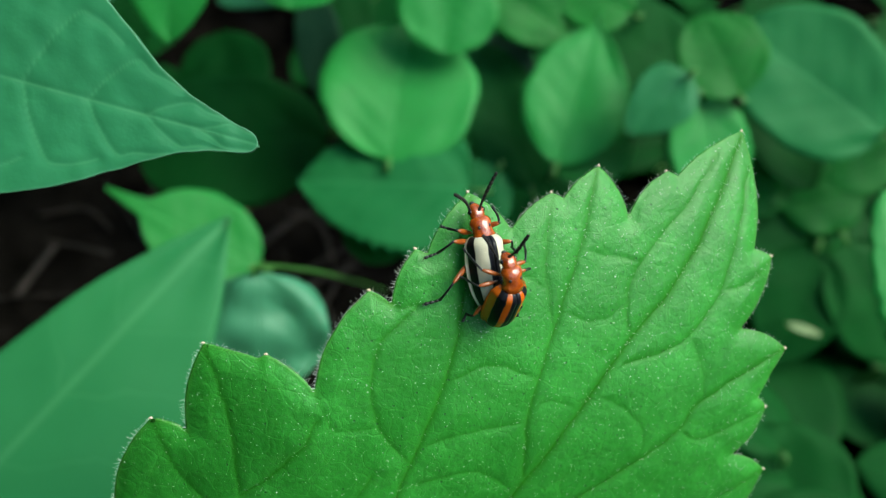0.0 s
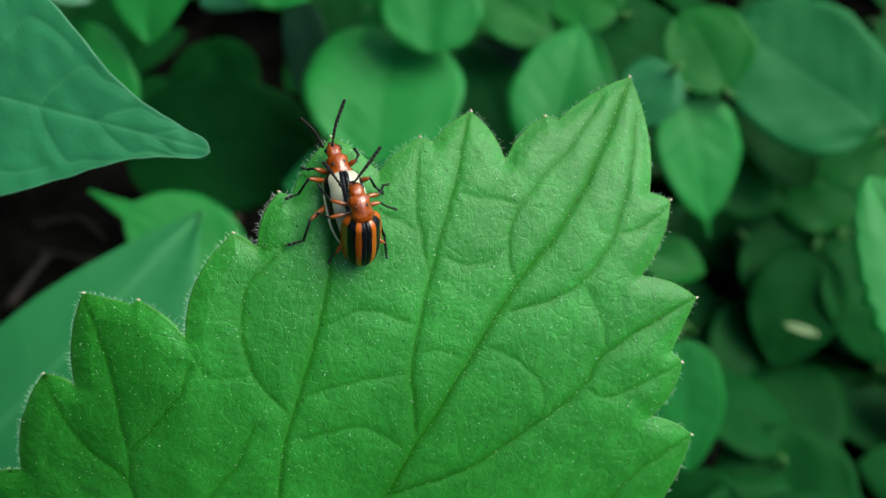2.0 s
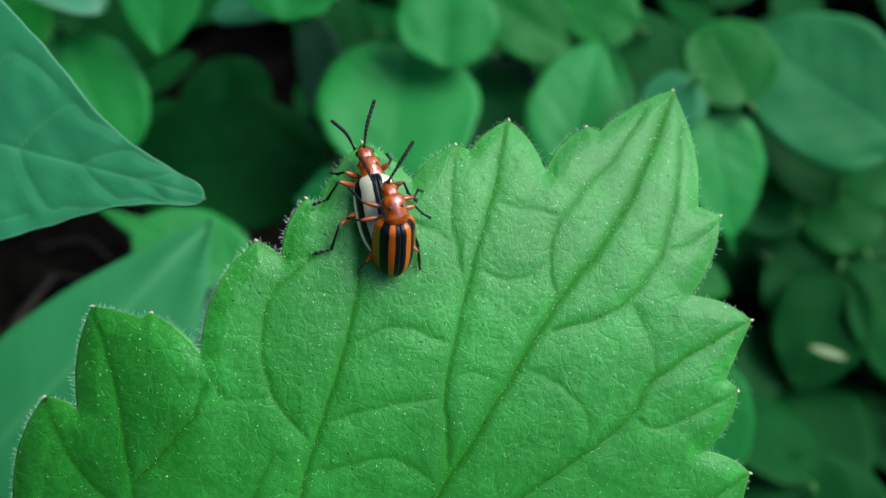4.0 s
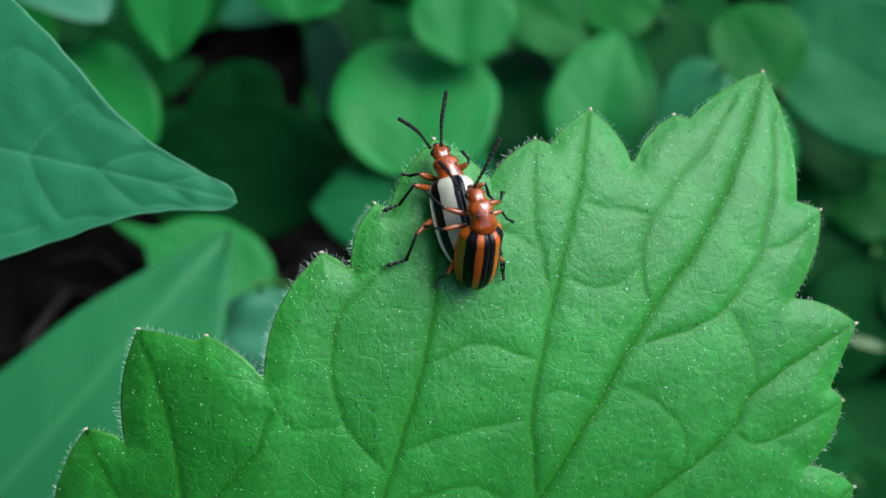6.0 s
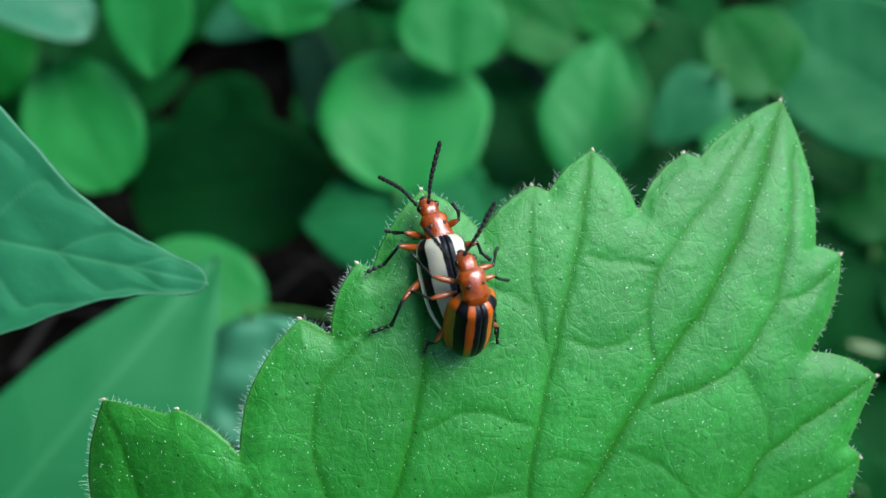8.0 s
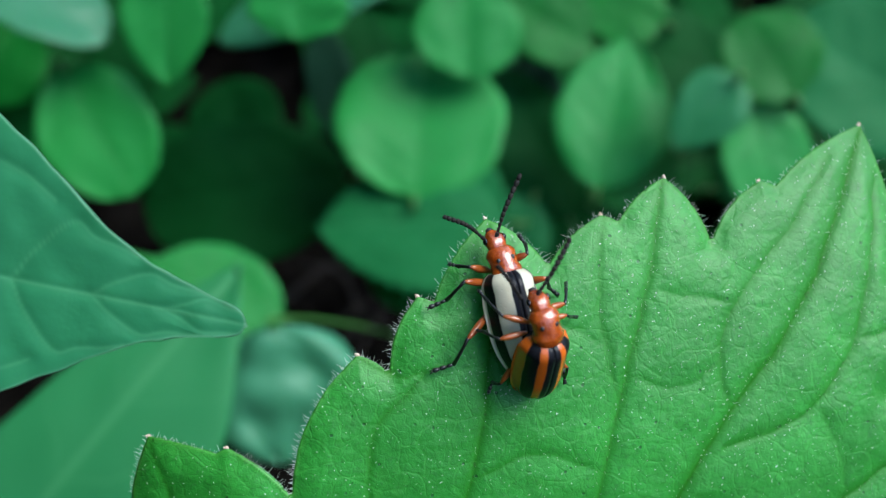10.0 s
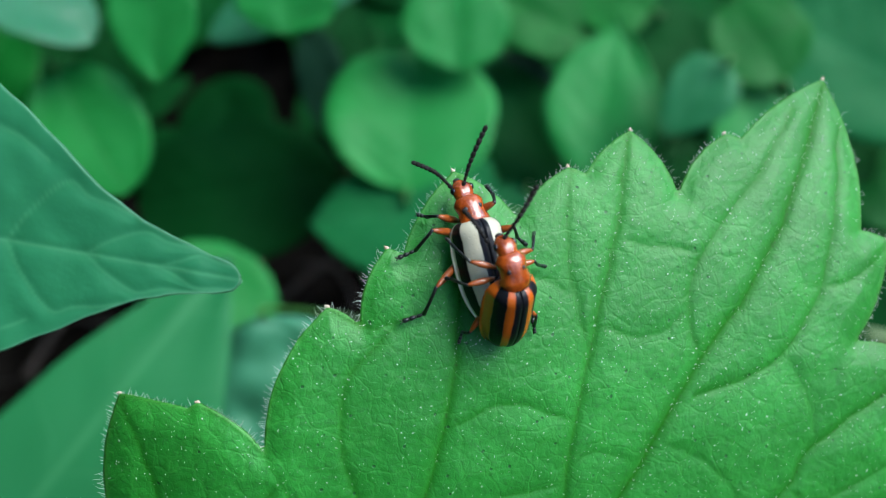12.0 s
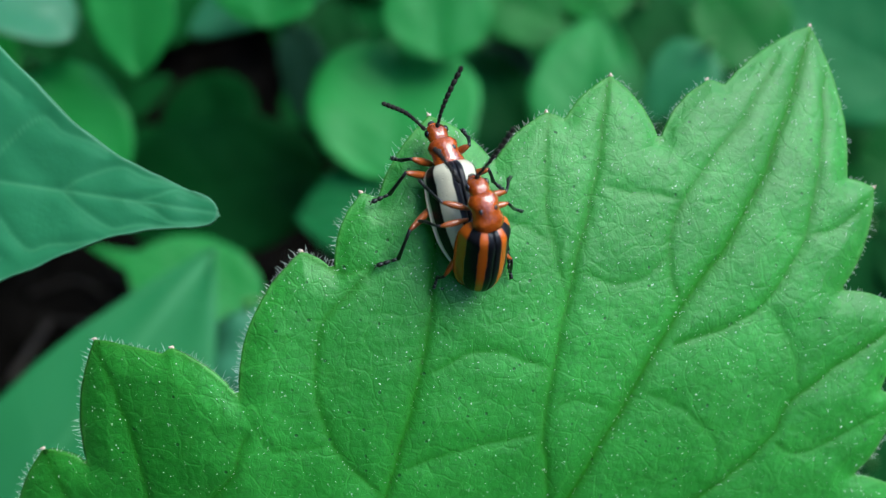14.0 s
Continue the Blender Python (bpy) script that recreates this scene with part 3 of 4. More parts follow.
def hanging_blade(length):
    """A pointed blade with a blunt tip, a hollow lower edge and looped side veins; its stalk end at the origin."""
    above = np.array(spline([(0, 0, 0), (.0010, .0055, 0), (.0045, .011, 0), (.012, .0155, 0), (.03, .0205, 0), (.105, .043, 0), (.167, .076, 0), (.27, .152, 0), (.42, .235, 0), (.62, .29, 0), (.82, .24, 0), (.95, .10, 0), (1, 0, 0)], 8))
    below = np.array(spline([(0, 0, 0), (.0010, .0055, 0), (.0045, .011, 0), (.012, .0150, 0), (.03, .0195, 0), (.079, .030, 0), (.129, .051, 0), (.203, .095, 0), (.30, .148, 0), (.45, .20, 0), (.65, .24, 0), (.85, .18, 0), (.95, .08, 0), (1, 0, 0)], 8))
    loops = []
    for side in (1, -1):
        for k, d in enumerate((0.09, 0.17, 0.26, 0.36, 0.47, 0.59, 0.71, 0.83)):
            edge = above if side > 0 else below
            reach = max(0.02, d - 0.085)
            h1, h2 = np.interp(reach + 0.04, edge[:, 0], edge[:, 1]), np.interp(reach, edge[:, 0], edge[:, 1])
            loops.append(np.array(spline([(d, 0, 0), (d - 0.025, side * h1 * 0.35, 0), (reach + 0.025, side * h1 * 0.66, 0), (reach, side * h2 * 0.76, 0), (reach - 0.025, side * h2 * 0.70, 0), (reach - 0.05, side * h2 * 0.60, 0)], 5))[:, :2])
    nu, nv = 230, 110
    bm = bmesh.new()
    vein_layer, rim_layer = bm.verts.layers.float.new("vein"), bm.verts.layers.float.new("rim")
    grid = []
    for i in range(nu + 1):
        d = (i / nu) ** 1.9
        hi, lo = np.interp(d, above[:, 0], above[:, 1]), np.interp(d, below[:, 0], below[:, 1])
        row = []
        for j in range(nv + 1):
            v = 2 * j / nv - 1
            y = v * (hi if v > 0 else lo)
            p = np.array((d, y))
            near = 1.0
            for line in loops:
                if abs(line[0, 0] - d) > 0.2 or line[1, 1] * y < 0:
                    continue
                a, seg = line[:-1], line[1:] - line[:-1]
                t = np.clip(((p - a) * seg).sum(1) / (seg * seg).sum(1), 0, 1)
                near = min(near, float(np.sqrt((((a + t[:, None] * seg) - p) ** 2).sum(1).min())))
            line_here = math.exp(-(near / 0.0020) ** 2) * 0.55
            rib = math.exp(-(y / 0.0022) ** 2)
            z = 0.06 * abs(y) - 0.10 * y * y + 0.0015 * (1 - math.exp(-(near / 0.008) ** 2)) - 0.0009 * math.exp(-(y / 0.006) ** 2)
            z += 0.006 * noise.noise((d * 5, y * 6, 2)) * (0.3 + abs(v)) + 0.002 * noise.noise((d * 30, y * 30, 4))
            if v < 0:
                z -= 0.05 * abs(y)
            wob = 0.0016 * noise.noise((d * 40, 3.0 * (1 if v > 0 else -1), 1)) * abs(v) ** 4
            vert = bm.verts.new(((1 - d) * length, (y + wob) * length, z * length))
            vert[vein_layer] = max(line_here, 0.8 * rib)
            vert[rim_layer] = math.exp(-((1 - abs(v)) * (hi if v > 0 else lo) / 0.0022) ** 2)
            row.append(vert)
        grid.append(row)
    for a, b in zip(grid, grid[1:]):
        for j in range(nv):
            bm.faces.new((a[j], a[j + 1], b[j + 1], b[j]))
    bmesh.ops.remove_doubles(bm, verts=[*grid[0], *grid[-1]], dist=1e-4)
    return bm


def build_hanging_leaf(base, tip, lean):
    root = new("smooth_leaf")
    root.matrix_world = leaf_pose(base, tip, lean)
    length = (Vector(tip) - Vector(base)).length / MM
    thicken(part("blade", hanging_blade(length), M_HANG, root), 0.2)
    end = root.matrix_world.inverted() @ Vector((-0.11, 0.03, -0.006)) / MM
    pts = spline([(0.6, 0, -0.2), (-3, 0, -0.5), Vector((-9, 0, -3)).lerp(end, 0.3), end], 6)
    part("stalk", tube(bmesh.new(), pts, [0.6 + 0.02 * k for k in range(len(pts))], 8), M_STALK, root)
    return tagged(root, "smooth bluish-green leaf with a blunt tip and looped veins", "leaf")


# the smooth leaf that hangs in from the side, and the plants below
hanging_leaf = build_hanging_leaf((-0.0427, 0.0304, 0.1262), (-0.0076, 0.0241, 0.1232), (0.00, -0.64, 0.77))
leaf("broad_leaf", "broad bluish-green leaf with a pale midrib", (-0.0609, 0.0198, 0.0530), (-0.0231, 0.0610, 0.0795), 25.5, M_SMOOTH, (0.00, -0.59, 0.81), (0.6, 0.92), 0.03, 0.05, 0.03, stalk=0.9, skew=-0.26)
leaf("broad_leaf", "pointed green leaf with a drawn-out tip over the soil", (-0.0261, 0.0808, 0.0416), (-0.0511, 0.0879, 0.0507), 15.6, M_FRESH, (0.00, -0.34, 0.94), (0.5, 0.6), point=0.13, drawn=0.76, fold=0.12, droop=0.02)
leaf("glossy_leaf", "glossy green leaf, sky reflection put into its pale base", (-0.0194, 0.0577, 0.0722), (-0.0180, 0.0458, 0.0632), 17.2, M_SKY_SHEEN, (0.00, -0.17, 0.99), (0.4, 0.5), -0.15, 0.22, 0.20, quilted=0.012, stalk=0.28, foot=(-0.0029, 0.1089, -0.0060))
leaf("ground_cover_leaf", "round green ground cover leaf on a thin stalk", (-0.0052, 0.0976, 0.0519), (-0.0036, 0.1193, 0.0643), 27.8, M_FRESH, (0.00, -0.34, 0.94), (0.45, 0.42), group="round ground cover leaves")
leaf("ground_cover_leaf", "pointed fresh green leaf with a pale rim", (0.0248, 0.1022, 0.0492), (0.0310, 0.1235, 0.0669), 18.8, M_FRESH, (0.00, -0.41, 0.91), (0.62, 0.80), point=0.10, drawn=0.93, group="round ground cover leaves")
leaf("ground_cover_leaf", "round green ground cover leaf on a thin stalk", (0.0030, 0.1223, 0.0745), (0.0033, 0.1102, 0.0661), 17.0, M_FRESH, (0.00, -0.34, 0.94), (0.5, 0.45), group="round ground cover leaves")
leaf("ground_cover_leaf", "round green ground cover leaf on a thin stalk", (-0.0210, 0.1115, 0.0821), (-0.0215, 0.1049, 0.0768), 14.7, M_FRESH, (0.00, -0.27, 0.96), (0.5, 0.5), group="round ground cover leaves")
leaf("ground_cover_leaf", "round green ground cover leaf on a thin stalk", (-0.0390, 0.1081, 0.0843), (-0.0395, 0.0982, 0.0737), 12.6, M_FRESH, (0.00, -0.44, 0.90), (0.5, 0.8), group="round ground cover leaves")
leaf("ground_cover_leaf", "round green ground cover leaf on a thin stalk", (-0.0559, 0.1045, 0.0708), (-0.0463, 0.0907, 0.0599), 16.9, M_FRESH, (0.00, -0.53, 0.85), (0.45, 0.45), group="round ground cover leaves")
leaf("ground_cover_leaf", "dark shaded round leaf over the soil", (-0.0388, 0.1175, 0.0348), (-0.0419, 0.1349, 0.0465), 21.0, M_SHADE_GREEN, (-0.23, -0.68, 0.70), (0.45, 0.45), group="round ground cover leaves")
leaf("ground_cover_leaf", "dark shaded round leaf over the soil", (-0.0182, 0.1149, 0.0389), (-0.0547, 0.1090, 0.0376), 26.5, M_SHADE_GREEN, (-0.23, -0.67, 0.70), (0.45, 0.42), group="round ground cover leaves")
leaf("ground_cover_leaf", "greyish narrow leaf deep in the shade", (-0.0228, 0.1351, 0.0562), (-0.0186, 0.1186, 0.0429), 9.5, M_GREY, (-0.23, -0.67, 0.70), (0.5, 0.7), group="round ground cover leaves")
leaf("ground_cover_leaf", "dull bluish leaf with a toothed margin", (0.0093, 0.0928, 0.0513), (-0.0208, 0.0947, 0.0499), 23.5, M_DULL, (0.00, -0.27, 0.96), (0.42, 0.75), tooth=0.3, group="round ground cover leaves")
leaf("ground_cover_leaf", "round green ground cover leaf on a thin stalk", (-0.0011, 0.0870, 0.0426), (-0.0124, 0.0876, 0.0437), 9.3, M_COVER, (0.00, -0.47, 0.88), (0.5, 0.6), group="round ground cover leaves")
leaf("ground_cover_leaf", "round green ground cover leaf on a thin stalk", (0.0524, 0.1041, 0.0671), (0.0450, 0.1139, 0.0749), 15.1, M_COVER, (0.00, -0.71, 0.70), (0.45, 0.5), group="round ground cover leaves")
leaf("ground_cover_leaf", "broad dull bluish leaf above the ground cover", (0.0816, 0.1062, 0.0590), (0.0556, 0.1195, 0.0693), 24.7, M_DULL, (0.00, -0.69, 0.72), (0.45, 0.5), group="round ground cover leaves")
leaf("ground_cover_leaf", "round green ground cover leaf on a thin stalk", (0.0468, 0.1048, 0.0650), (0.0523, 0.0865, 0.0504), 14.4, M_FRESH, (0.00, -0.34, 0.94), (0.45, 0.7), point=0.12, drawn=0.88, group="round ground cover leaves")
leaf("ground_cover_leaf", "small dull bluish leaf with a drawn-out tip", (0.0428, 0.1043, 0.0700), (0.0339, 0.0979, 0.0628), 10.5, M_SMOOTH, (0.00, -0.45, 0.89), (0.45, 0.8), group="round ground cover leaves")
leaf("ground_cover_leaf", "round green ground cover leaf on a thin stalk", (0.0596, 0.1151, 0.0350), (0.0766, 0.1129, 0.0335), 12.4, M_COVER, (0.00, -0.62, 0.79), (0.5, 0.5), group="round ground cover leaves")
leaf("ground_cover_leaf", "round green ground cover leaf on a thin stalk", (0.0912, 0.1141, 0.0348), (0.0756, 0.1111, 0.0320), 14.7, M_COVER, (0.00, -0.62, 0.79), (0.5, 0.5), group="round ground cover leaves")
leaf("ground_cover_leaf", "round green ground cover leaf on a thin stalk", (0.0423, 0.0894, 0.0423), (0.0541, 0.0868, 0.0404), 8.8, M_COVER, (0.00, -0.53, 0.85), (0.5, 0.7), group="round ground cover leaves")
leaf("ground_cover_leaf", "round green ground cover leaf on a thin stalk", (0.0805, 0.1010, 0.0305), (0.0747, 0.0834, 0.0162), 18.4, M_SHADE_GREEN, (-0.23, -0.68, 0.70), (0.5, 0.7), group="round ground cover leaves")
leaf("ground_cover_leaf", "round green ground cover leaf on a thin stalk", (0.0449, 0.0674, 0.0478), (0.0477, 0.0513, 0.0349), 12.1, M_FRESH, (0.00, -0.44, 0.90), (0.5, 0.7), group="round ground cover leaves")
leaf("ground_cover_leaf", "round green ground cover leaf on a thin stalk", (0.0694, 0.0457, 0.0102), (0.0699, 0.0660, 0.0239), 25.6, M_SHADE_GREEN, (-0.23, -0.68, 0.70), (0.45, 0.42), group="round ground cover leaves")
leaf("ground_cover_leaf", "round green ground cover leaf on a thin stalk", (0.0895, 0.1102, 0.0509), (0.0774, 0.1059, 0.0472), 11.3, M_COVER, (0.00, -0.59, 0.81), (0.5, 0.5), group="round ground cover leaves")
# two top leaves whose sky sheen is painted as a pale base
leaf("ground_cover_leaf", "round green ground cover leaf on a thin stalk", (-0.0674, 0.1109, 0.0870), (-0.0470, 0.1023, 0.0799), 13.9, M_SKY_LIT, (0.00, -0.03, 1.00), (0.5, 0.5), group="round ground cover leaves")
leaf("ground_cover_leaf", "round green ground cover leaf on a thin stalk", (-0.0028, 0.1230, 0.0800), (-0.0360, 0.1144, 0.0721), 16.4, M_SKY_LIT, (0.00, -0.10, 1.00), (0.5, 0.6), group="round ground cover leaves")
leaf("ground_cover_leaf", "round green ground cover leaf on a thin stalk", (0.0387, 0.1310, 0.0615), (0.0235, 0.1355, 0.0647), 13.8, M_COVER, (0.00, -0.53, 0.85), (0.5, 0.5), group="round ground cover leaves")
leaf("ground_cover_leaf", "round green ground cover leaf on a thin stalk", (0.0386, 0.1081, 0.0519), (0.0253, 0.1014, 0.0487), 12.3, M_COVER, (0.00, -0.53, 0.85), (0.5, 0.5), group="round ground cover leaves")
# dark leaves deeper down between them, most with shade put into their colour
leaf("ground_cover_leaf", "shaded leaf deeper in the ground cover", (0.0226, 0.1088, 0.0353), (0.0106, 0.1316, 0.0519), 17, M_SHADE_GREEN, (0.05, -0.55, 0.83), (0.5, 0.6), group="round ground cover leaves")
leaf("ground_cover_leaf", "shaded leaf deeper in the ground cover", (0.0522, 0.1290, 0.0497), (0.0305, 0.1392, 0.0562), 20, M_SHADE_GREEN, (0.05, -0.55, 0.83), (0.5, 0.6), group="round ground cover leaves")
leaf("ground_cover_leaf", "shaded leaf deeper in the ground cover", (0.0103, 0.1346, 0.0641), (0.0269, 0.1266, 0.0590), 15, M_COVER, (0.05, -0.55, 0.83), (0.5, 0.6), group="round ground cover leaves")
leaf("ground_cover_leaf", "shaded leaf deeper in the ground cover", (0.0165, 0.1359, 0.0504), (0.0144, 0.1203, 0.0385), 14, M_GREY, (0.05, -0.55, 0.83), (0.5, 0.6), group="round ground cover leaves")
leaf("ground_cover_leaf", "shaded leaf deeper in the ground cover", (0.0502, 0.1150, 0.0364), (0.0668, 0.1210, 0.0419), 17, M_SHADE_GREEN, (0.05, -0.55, 0.83), (0.5, 0.6), group="round ground cover leaves")
leaf("ground_cover_leaf", "shaded leaf deeper in the ground cover", (0.0658, 0.1244, 0.0494), (0.0793, 0.1105, 0.0396), 15, M_SHADE_GREEN, (0.05, -0.55, 0.83), (0.5, 0.6), group="round ground cover leaves")
leaf("ground_cover_leaf", "shaded leaf deeper in the ground cover", (0.0957, 0.1191, 0.0370), (0.0790, 0.1232, 0.0392), 18, M_SHADE_GREEN, (0.05, -0.55, 0.83), (0.5, 0.6), group="round ground cover leaves")
leaf("ground_cover_leaf", "shaded leaf deeper in the ground cover", (0.0699, 0.1071, 0.0265), (0.0870, 0.0982, 0.0208), 22, M_SHADE_GREEN, (0.05, -0.55, 0.83), (0.5, 0.6), group="round ground cover leaves")
leaf("ground_cover_leaf", "shaded leaf deeper in the ground cover", (0.0867, 0.1030, 0.0319), (0.0985, 0.0844, 0.0184), 20, M_SHADE_GREEN, (0.05, -0.55, 0.83), (0.5, 0.6), group="round ground cover leaves")
leaf("ground_cover_leaf", "shaded leaf deeper in the ground cover", (-0.0227, 0.1379, 0.0448), (-0.0167, 0.1493, 0.0537), 18, M_SHADE_GREEN, (0.05, -0.55, 0.83), (0.5, 0.6), group="round ground cover leaves")
leaf("ground_cover_leaf", "shaded leaf deeper in the ground cover", (-0.0583, 0.1385, 0.0571), (-0.0613, 0.1227, 0.0450), 13, M_SHADE_GREEN, (0.05, -0.55, 0.83), (0.5, 0.6), group="round ground cover leaves")
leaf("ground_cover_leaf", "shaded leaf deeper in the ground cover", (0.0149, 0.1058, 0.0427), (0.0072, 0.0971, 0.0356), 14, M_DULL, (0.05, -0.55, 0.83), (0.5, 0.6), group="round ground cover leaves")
leaf("ground_cover_leaf", "shaded leaf deeper in the ground cover", (-0.0889, 0.1375, 0.0541), (-0.0753, 0.1160, 0.0358), 20, M_SHADE_GREEN, (0.05, -0.55, 0.83), (0.5, 0.6), group="round ground cover leaves")
leaf("ground_cover_leaf", "shaded leaf deeper in the ground cover", (-0.0804, 0.1425, 0.0533), (-0.0610, 0.1350, 0.0471), 17, M_SHADE_GREEN, (0.05, -0.55, 0.83), (0.5, 0.6), group="round ground cover leaves")
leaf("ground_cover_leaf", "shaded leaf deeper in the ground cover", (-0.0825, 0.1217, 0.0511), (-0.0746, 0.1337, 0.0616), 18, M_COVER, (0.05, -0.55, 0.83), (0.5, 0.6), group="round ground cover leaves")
leaf("edge_leaf", "toothed green leaf edge seen upright", (0.0694, 0.0401, 0.0712), (0.0571, 0.0661, 0.0879), 12.5, M_FRESH, (-0.10, -0.47, 0.88), (0.5, 0.6), tooth=0.35)
petal = leaf("fallen_petal", "pale fallen petal lying on a dark leaf", (0.0737, 0.0869, 0.0254), (0.0802, 0.0855, 0.0244), 1.5, M_PETAL, (0.00, -0.59, 0.81), (0.5, 0.5), 0.1, 0.0, 0.05, stalk=0.15, fine=12)


# ---- loose low growth, litter ----
def filler():
    rng = random.Random(11)
    n = 0
    while n < 280:
        x, y = rng.uniform(-0.13, 0.19), rng.uniform(0.02, 0.30)
        # patches of bare soil stay open
        if math.hypot(x - -0.054, y - 0.185) < 0.03 or (x < 0.004 and y < 0.155) or (x < 0.03 and y < 0.12):
            continue
        z = rng.uniform(0.006, 0.022)
        a = rng.uniform(0, 2 * math.pi)
        size = rng.uniform(0.016, 0.030)
        tip = (x + size * math.cos(a), y + size * math.sin(a), z + rng.uniform(-0.004, 0.006))
        lean = (rng.uniform(-0.3, 0.3), rng.uniform(-0.6, 0.1), 1)
        # low leaves take the darkened green in place of real shade
        leaf("low_leaf", "low ground cover leaf, shade put into its dark green", (x, y, z), tip, size / MM * rng.uniform(0.62, 0.85), M_SHADE_GREEN, lean,
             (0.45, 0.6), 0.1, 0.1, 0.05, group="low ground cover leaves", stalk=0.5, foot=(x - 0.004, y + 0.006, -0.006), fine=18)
        n += 1


filler()


def twig(label, points, thick):
    bm = bmesh.new()
    pts = spline([(p[0] / MM, p[1] / MM, p[2] / MM) for p in points], 6)
    tube(bm, pts, [thick * (1 - 0.5 * k / len(pts)) * (1 + 0.12 * math.sin(k * 2.1)) for k in range(len(pts))], 9)
    ob = part("twig", bm, M_TWIG, None, label)
    return tagged(ob, label, "twig", "fallen twigs")


def dry_leaf(base, tip, width):
    m = leaf_pose(base, tip, (0.1, -0.3, 1))
    bm = blade_mesh((Vector(tip) - Vector(base)).length / MM, width, 0.5, 0.7, 0.3, -0.15, 0.14, 50 + base[0] * 100, 24, 10)
    ob = part("dry_leaf", bm, M_DRY, None)
    ob.matrix_world = m
    thicken(ob, 0.25)
    return tagged(ob, "curled dry reddish-brown leaf on the soil", "dry leaf", "fallen dry leaves")


twig("thin brown twig lying on the soil", [(-0.0304, 0.1232, 0.0040), (-0.0216, 0.1182, 0.0075), (-0.0169, 0.1072, 0.0070)], 0.7)
twig("thin brown twig lying on the soil", [(-0.0341, 0.1124, 0.0040), (-0.0262, 0.1188, 0.0075), (-0.0224, 0.1192, 0.0070)], 0.8)
twig("thin brown twig lying on the soil", [(-0.0827, 0.0949, 0.0040), (-0.0778, 0.1037, 0.0075), (-0.0770, 0.1065, 0.0070)], 0.9)
twig("thin brown twig lying on the soil", [(-0.0849, 0.1165, 0.0040), (-0.0736, 0.1171, 0.0075), (-0.0662, 0.1118, 0.0070)], 0.5)
dry_leaf((-0.0462, 0.1169, 0.0100), (-0.0356, 0.1143, 0.0130), 8)


def litter():
    """Small broken twigs and dry flakes strewn over the bare soil."""
    rng = random.Random(31)
    for k in range(34):
        x, y = rng.uniform(-0.11, 0.0), rng.uniform(0.085, 0.15)
        a, size = rng.uniform(0, math.pi), rng.uniform(0.005, 0.016)
        z = soil_height(x, y) + 0.0006
        dx, dy = size * math.cos(a), size * math.sin(a)
        twig("short broken twig on the soil", [(x - dx, y - dy, z), (x, y, z + rng.uniform(0.0005, 0.002)), (x + dx, y + dy, z + rng.uniform(-0.0003, 0.002))], rng.uniform(0.25, 0.7))
    for k in range(5):
        x, y = rng.uniform(-0.10, 0.0), rng.uniform(0.09, 0.15)
        a, size = rng.uniform(0, 2 * math.pi), rng.uniform(0.006, 0.012)
        z = soil_height(x, y) + 0.0015
        dry_leaf((x, y, z), (x + size * math.cos(a), y + size * math.sin(a), z + 0.001), size * rng.uniform(350, 600))


litter()


def undergrowth():
    """An added thicket all round, never in view, that keeps light coming from above."""
    rng = random.Random(21)
    verts, faces = [], []
    for k in range(8600):
        a, r = rng.uniform(0, 2 * math.pi), 0.36 + 2.6 * rng.random() ** 1.6
        # the first 500 are added overhead, out of view, to shade the background
        c = Vector((rng.uniform(-0.7, 0.15), rng.uniform(0.13, 0.9), rng.uniform(0.24, 0.6))) if k < 500 else Vector((r * math.cos(a), 0.15 + r * math.sin(a), rng.uniform(0.0, 0.25 + (0.3 if math.cos(a) > 0.1 else 0.9) * min(r - 0.3, 0.7))))
        # two more unseen clusters at the left dim that side
        if 500 <= k < 750:
            c = Vector((rng.uniform(-0.35, -0.04), rng.uniform(-0.25, 0.12), rng.uniform(0.2, 0.45)))
        if 750 <= k < 1650:
            c = Vector((rng.uniform(-0.6, -0.12), rng.uniform(-0.5, 0.25), rng.uniform(0.1, 0.36)))
        turn = Euler((rng.uniform(-0.8, 0.8), rng.uniform(-0.8, 0.8), rng.uniform(0, 6.28))).to_matrix()
        size = rng.uniform(0.02, 0.05)
        n = len(verts)
        for px, py, pz in ((-1, 0, 0), (-0.4, -0.5, 0.1), (0.3, -0.45, 0.1), (1, 0, -0.15), (0.3, 0.45, 0.1), (-0.4, 0.5, 0.1), (0, 0, -0.05)):
            verts.append(c + turn @ Vector((px, py, pz)) * size)
        faces += [(n + i, n + (i + 1) % 6, n + 6) for i in range(6)]
        # its stem, from the soil outside the clearing
        out = Vector((c.x, c.y - 0.15, 0))
        far = max(out.length + 0.02, 0.47 + rng.uniform(0, 0.1))
        foot = Vector((0, 0.15, -0.01)) + (out.normalized() if out.length else Vector((-1, 0, 0))) * far
        n = len(verts)
        for end, r in ((foot, 0.0007), (c, 0.0003)):
            verts += [end + Vector((r, 0, 0)), end + Vector((-r * 0.5, r * 0.87, 0)), end + Vector((-r * 0.5, -r * 0.87, 0))]
        faces += [(n, n + 1, n + 4, n + 3), (n + 1, n + 2, n + 5, n + 4), (n + 2, n, n + 3, n + 5)]
    data = bpy.data.meshes.new("undergrowth")
    data.from_pydata(verts, [], faces)
    data.materials.append(M_COVER)
    data.uv_layers.new(name="UVMap")
    return tagged(new("undergrowth", data), "added unseen thicket of green leaves that blocks light all round", "plants", kind="stuff")


undergrowth()


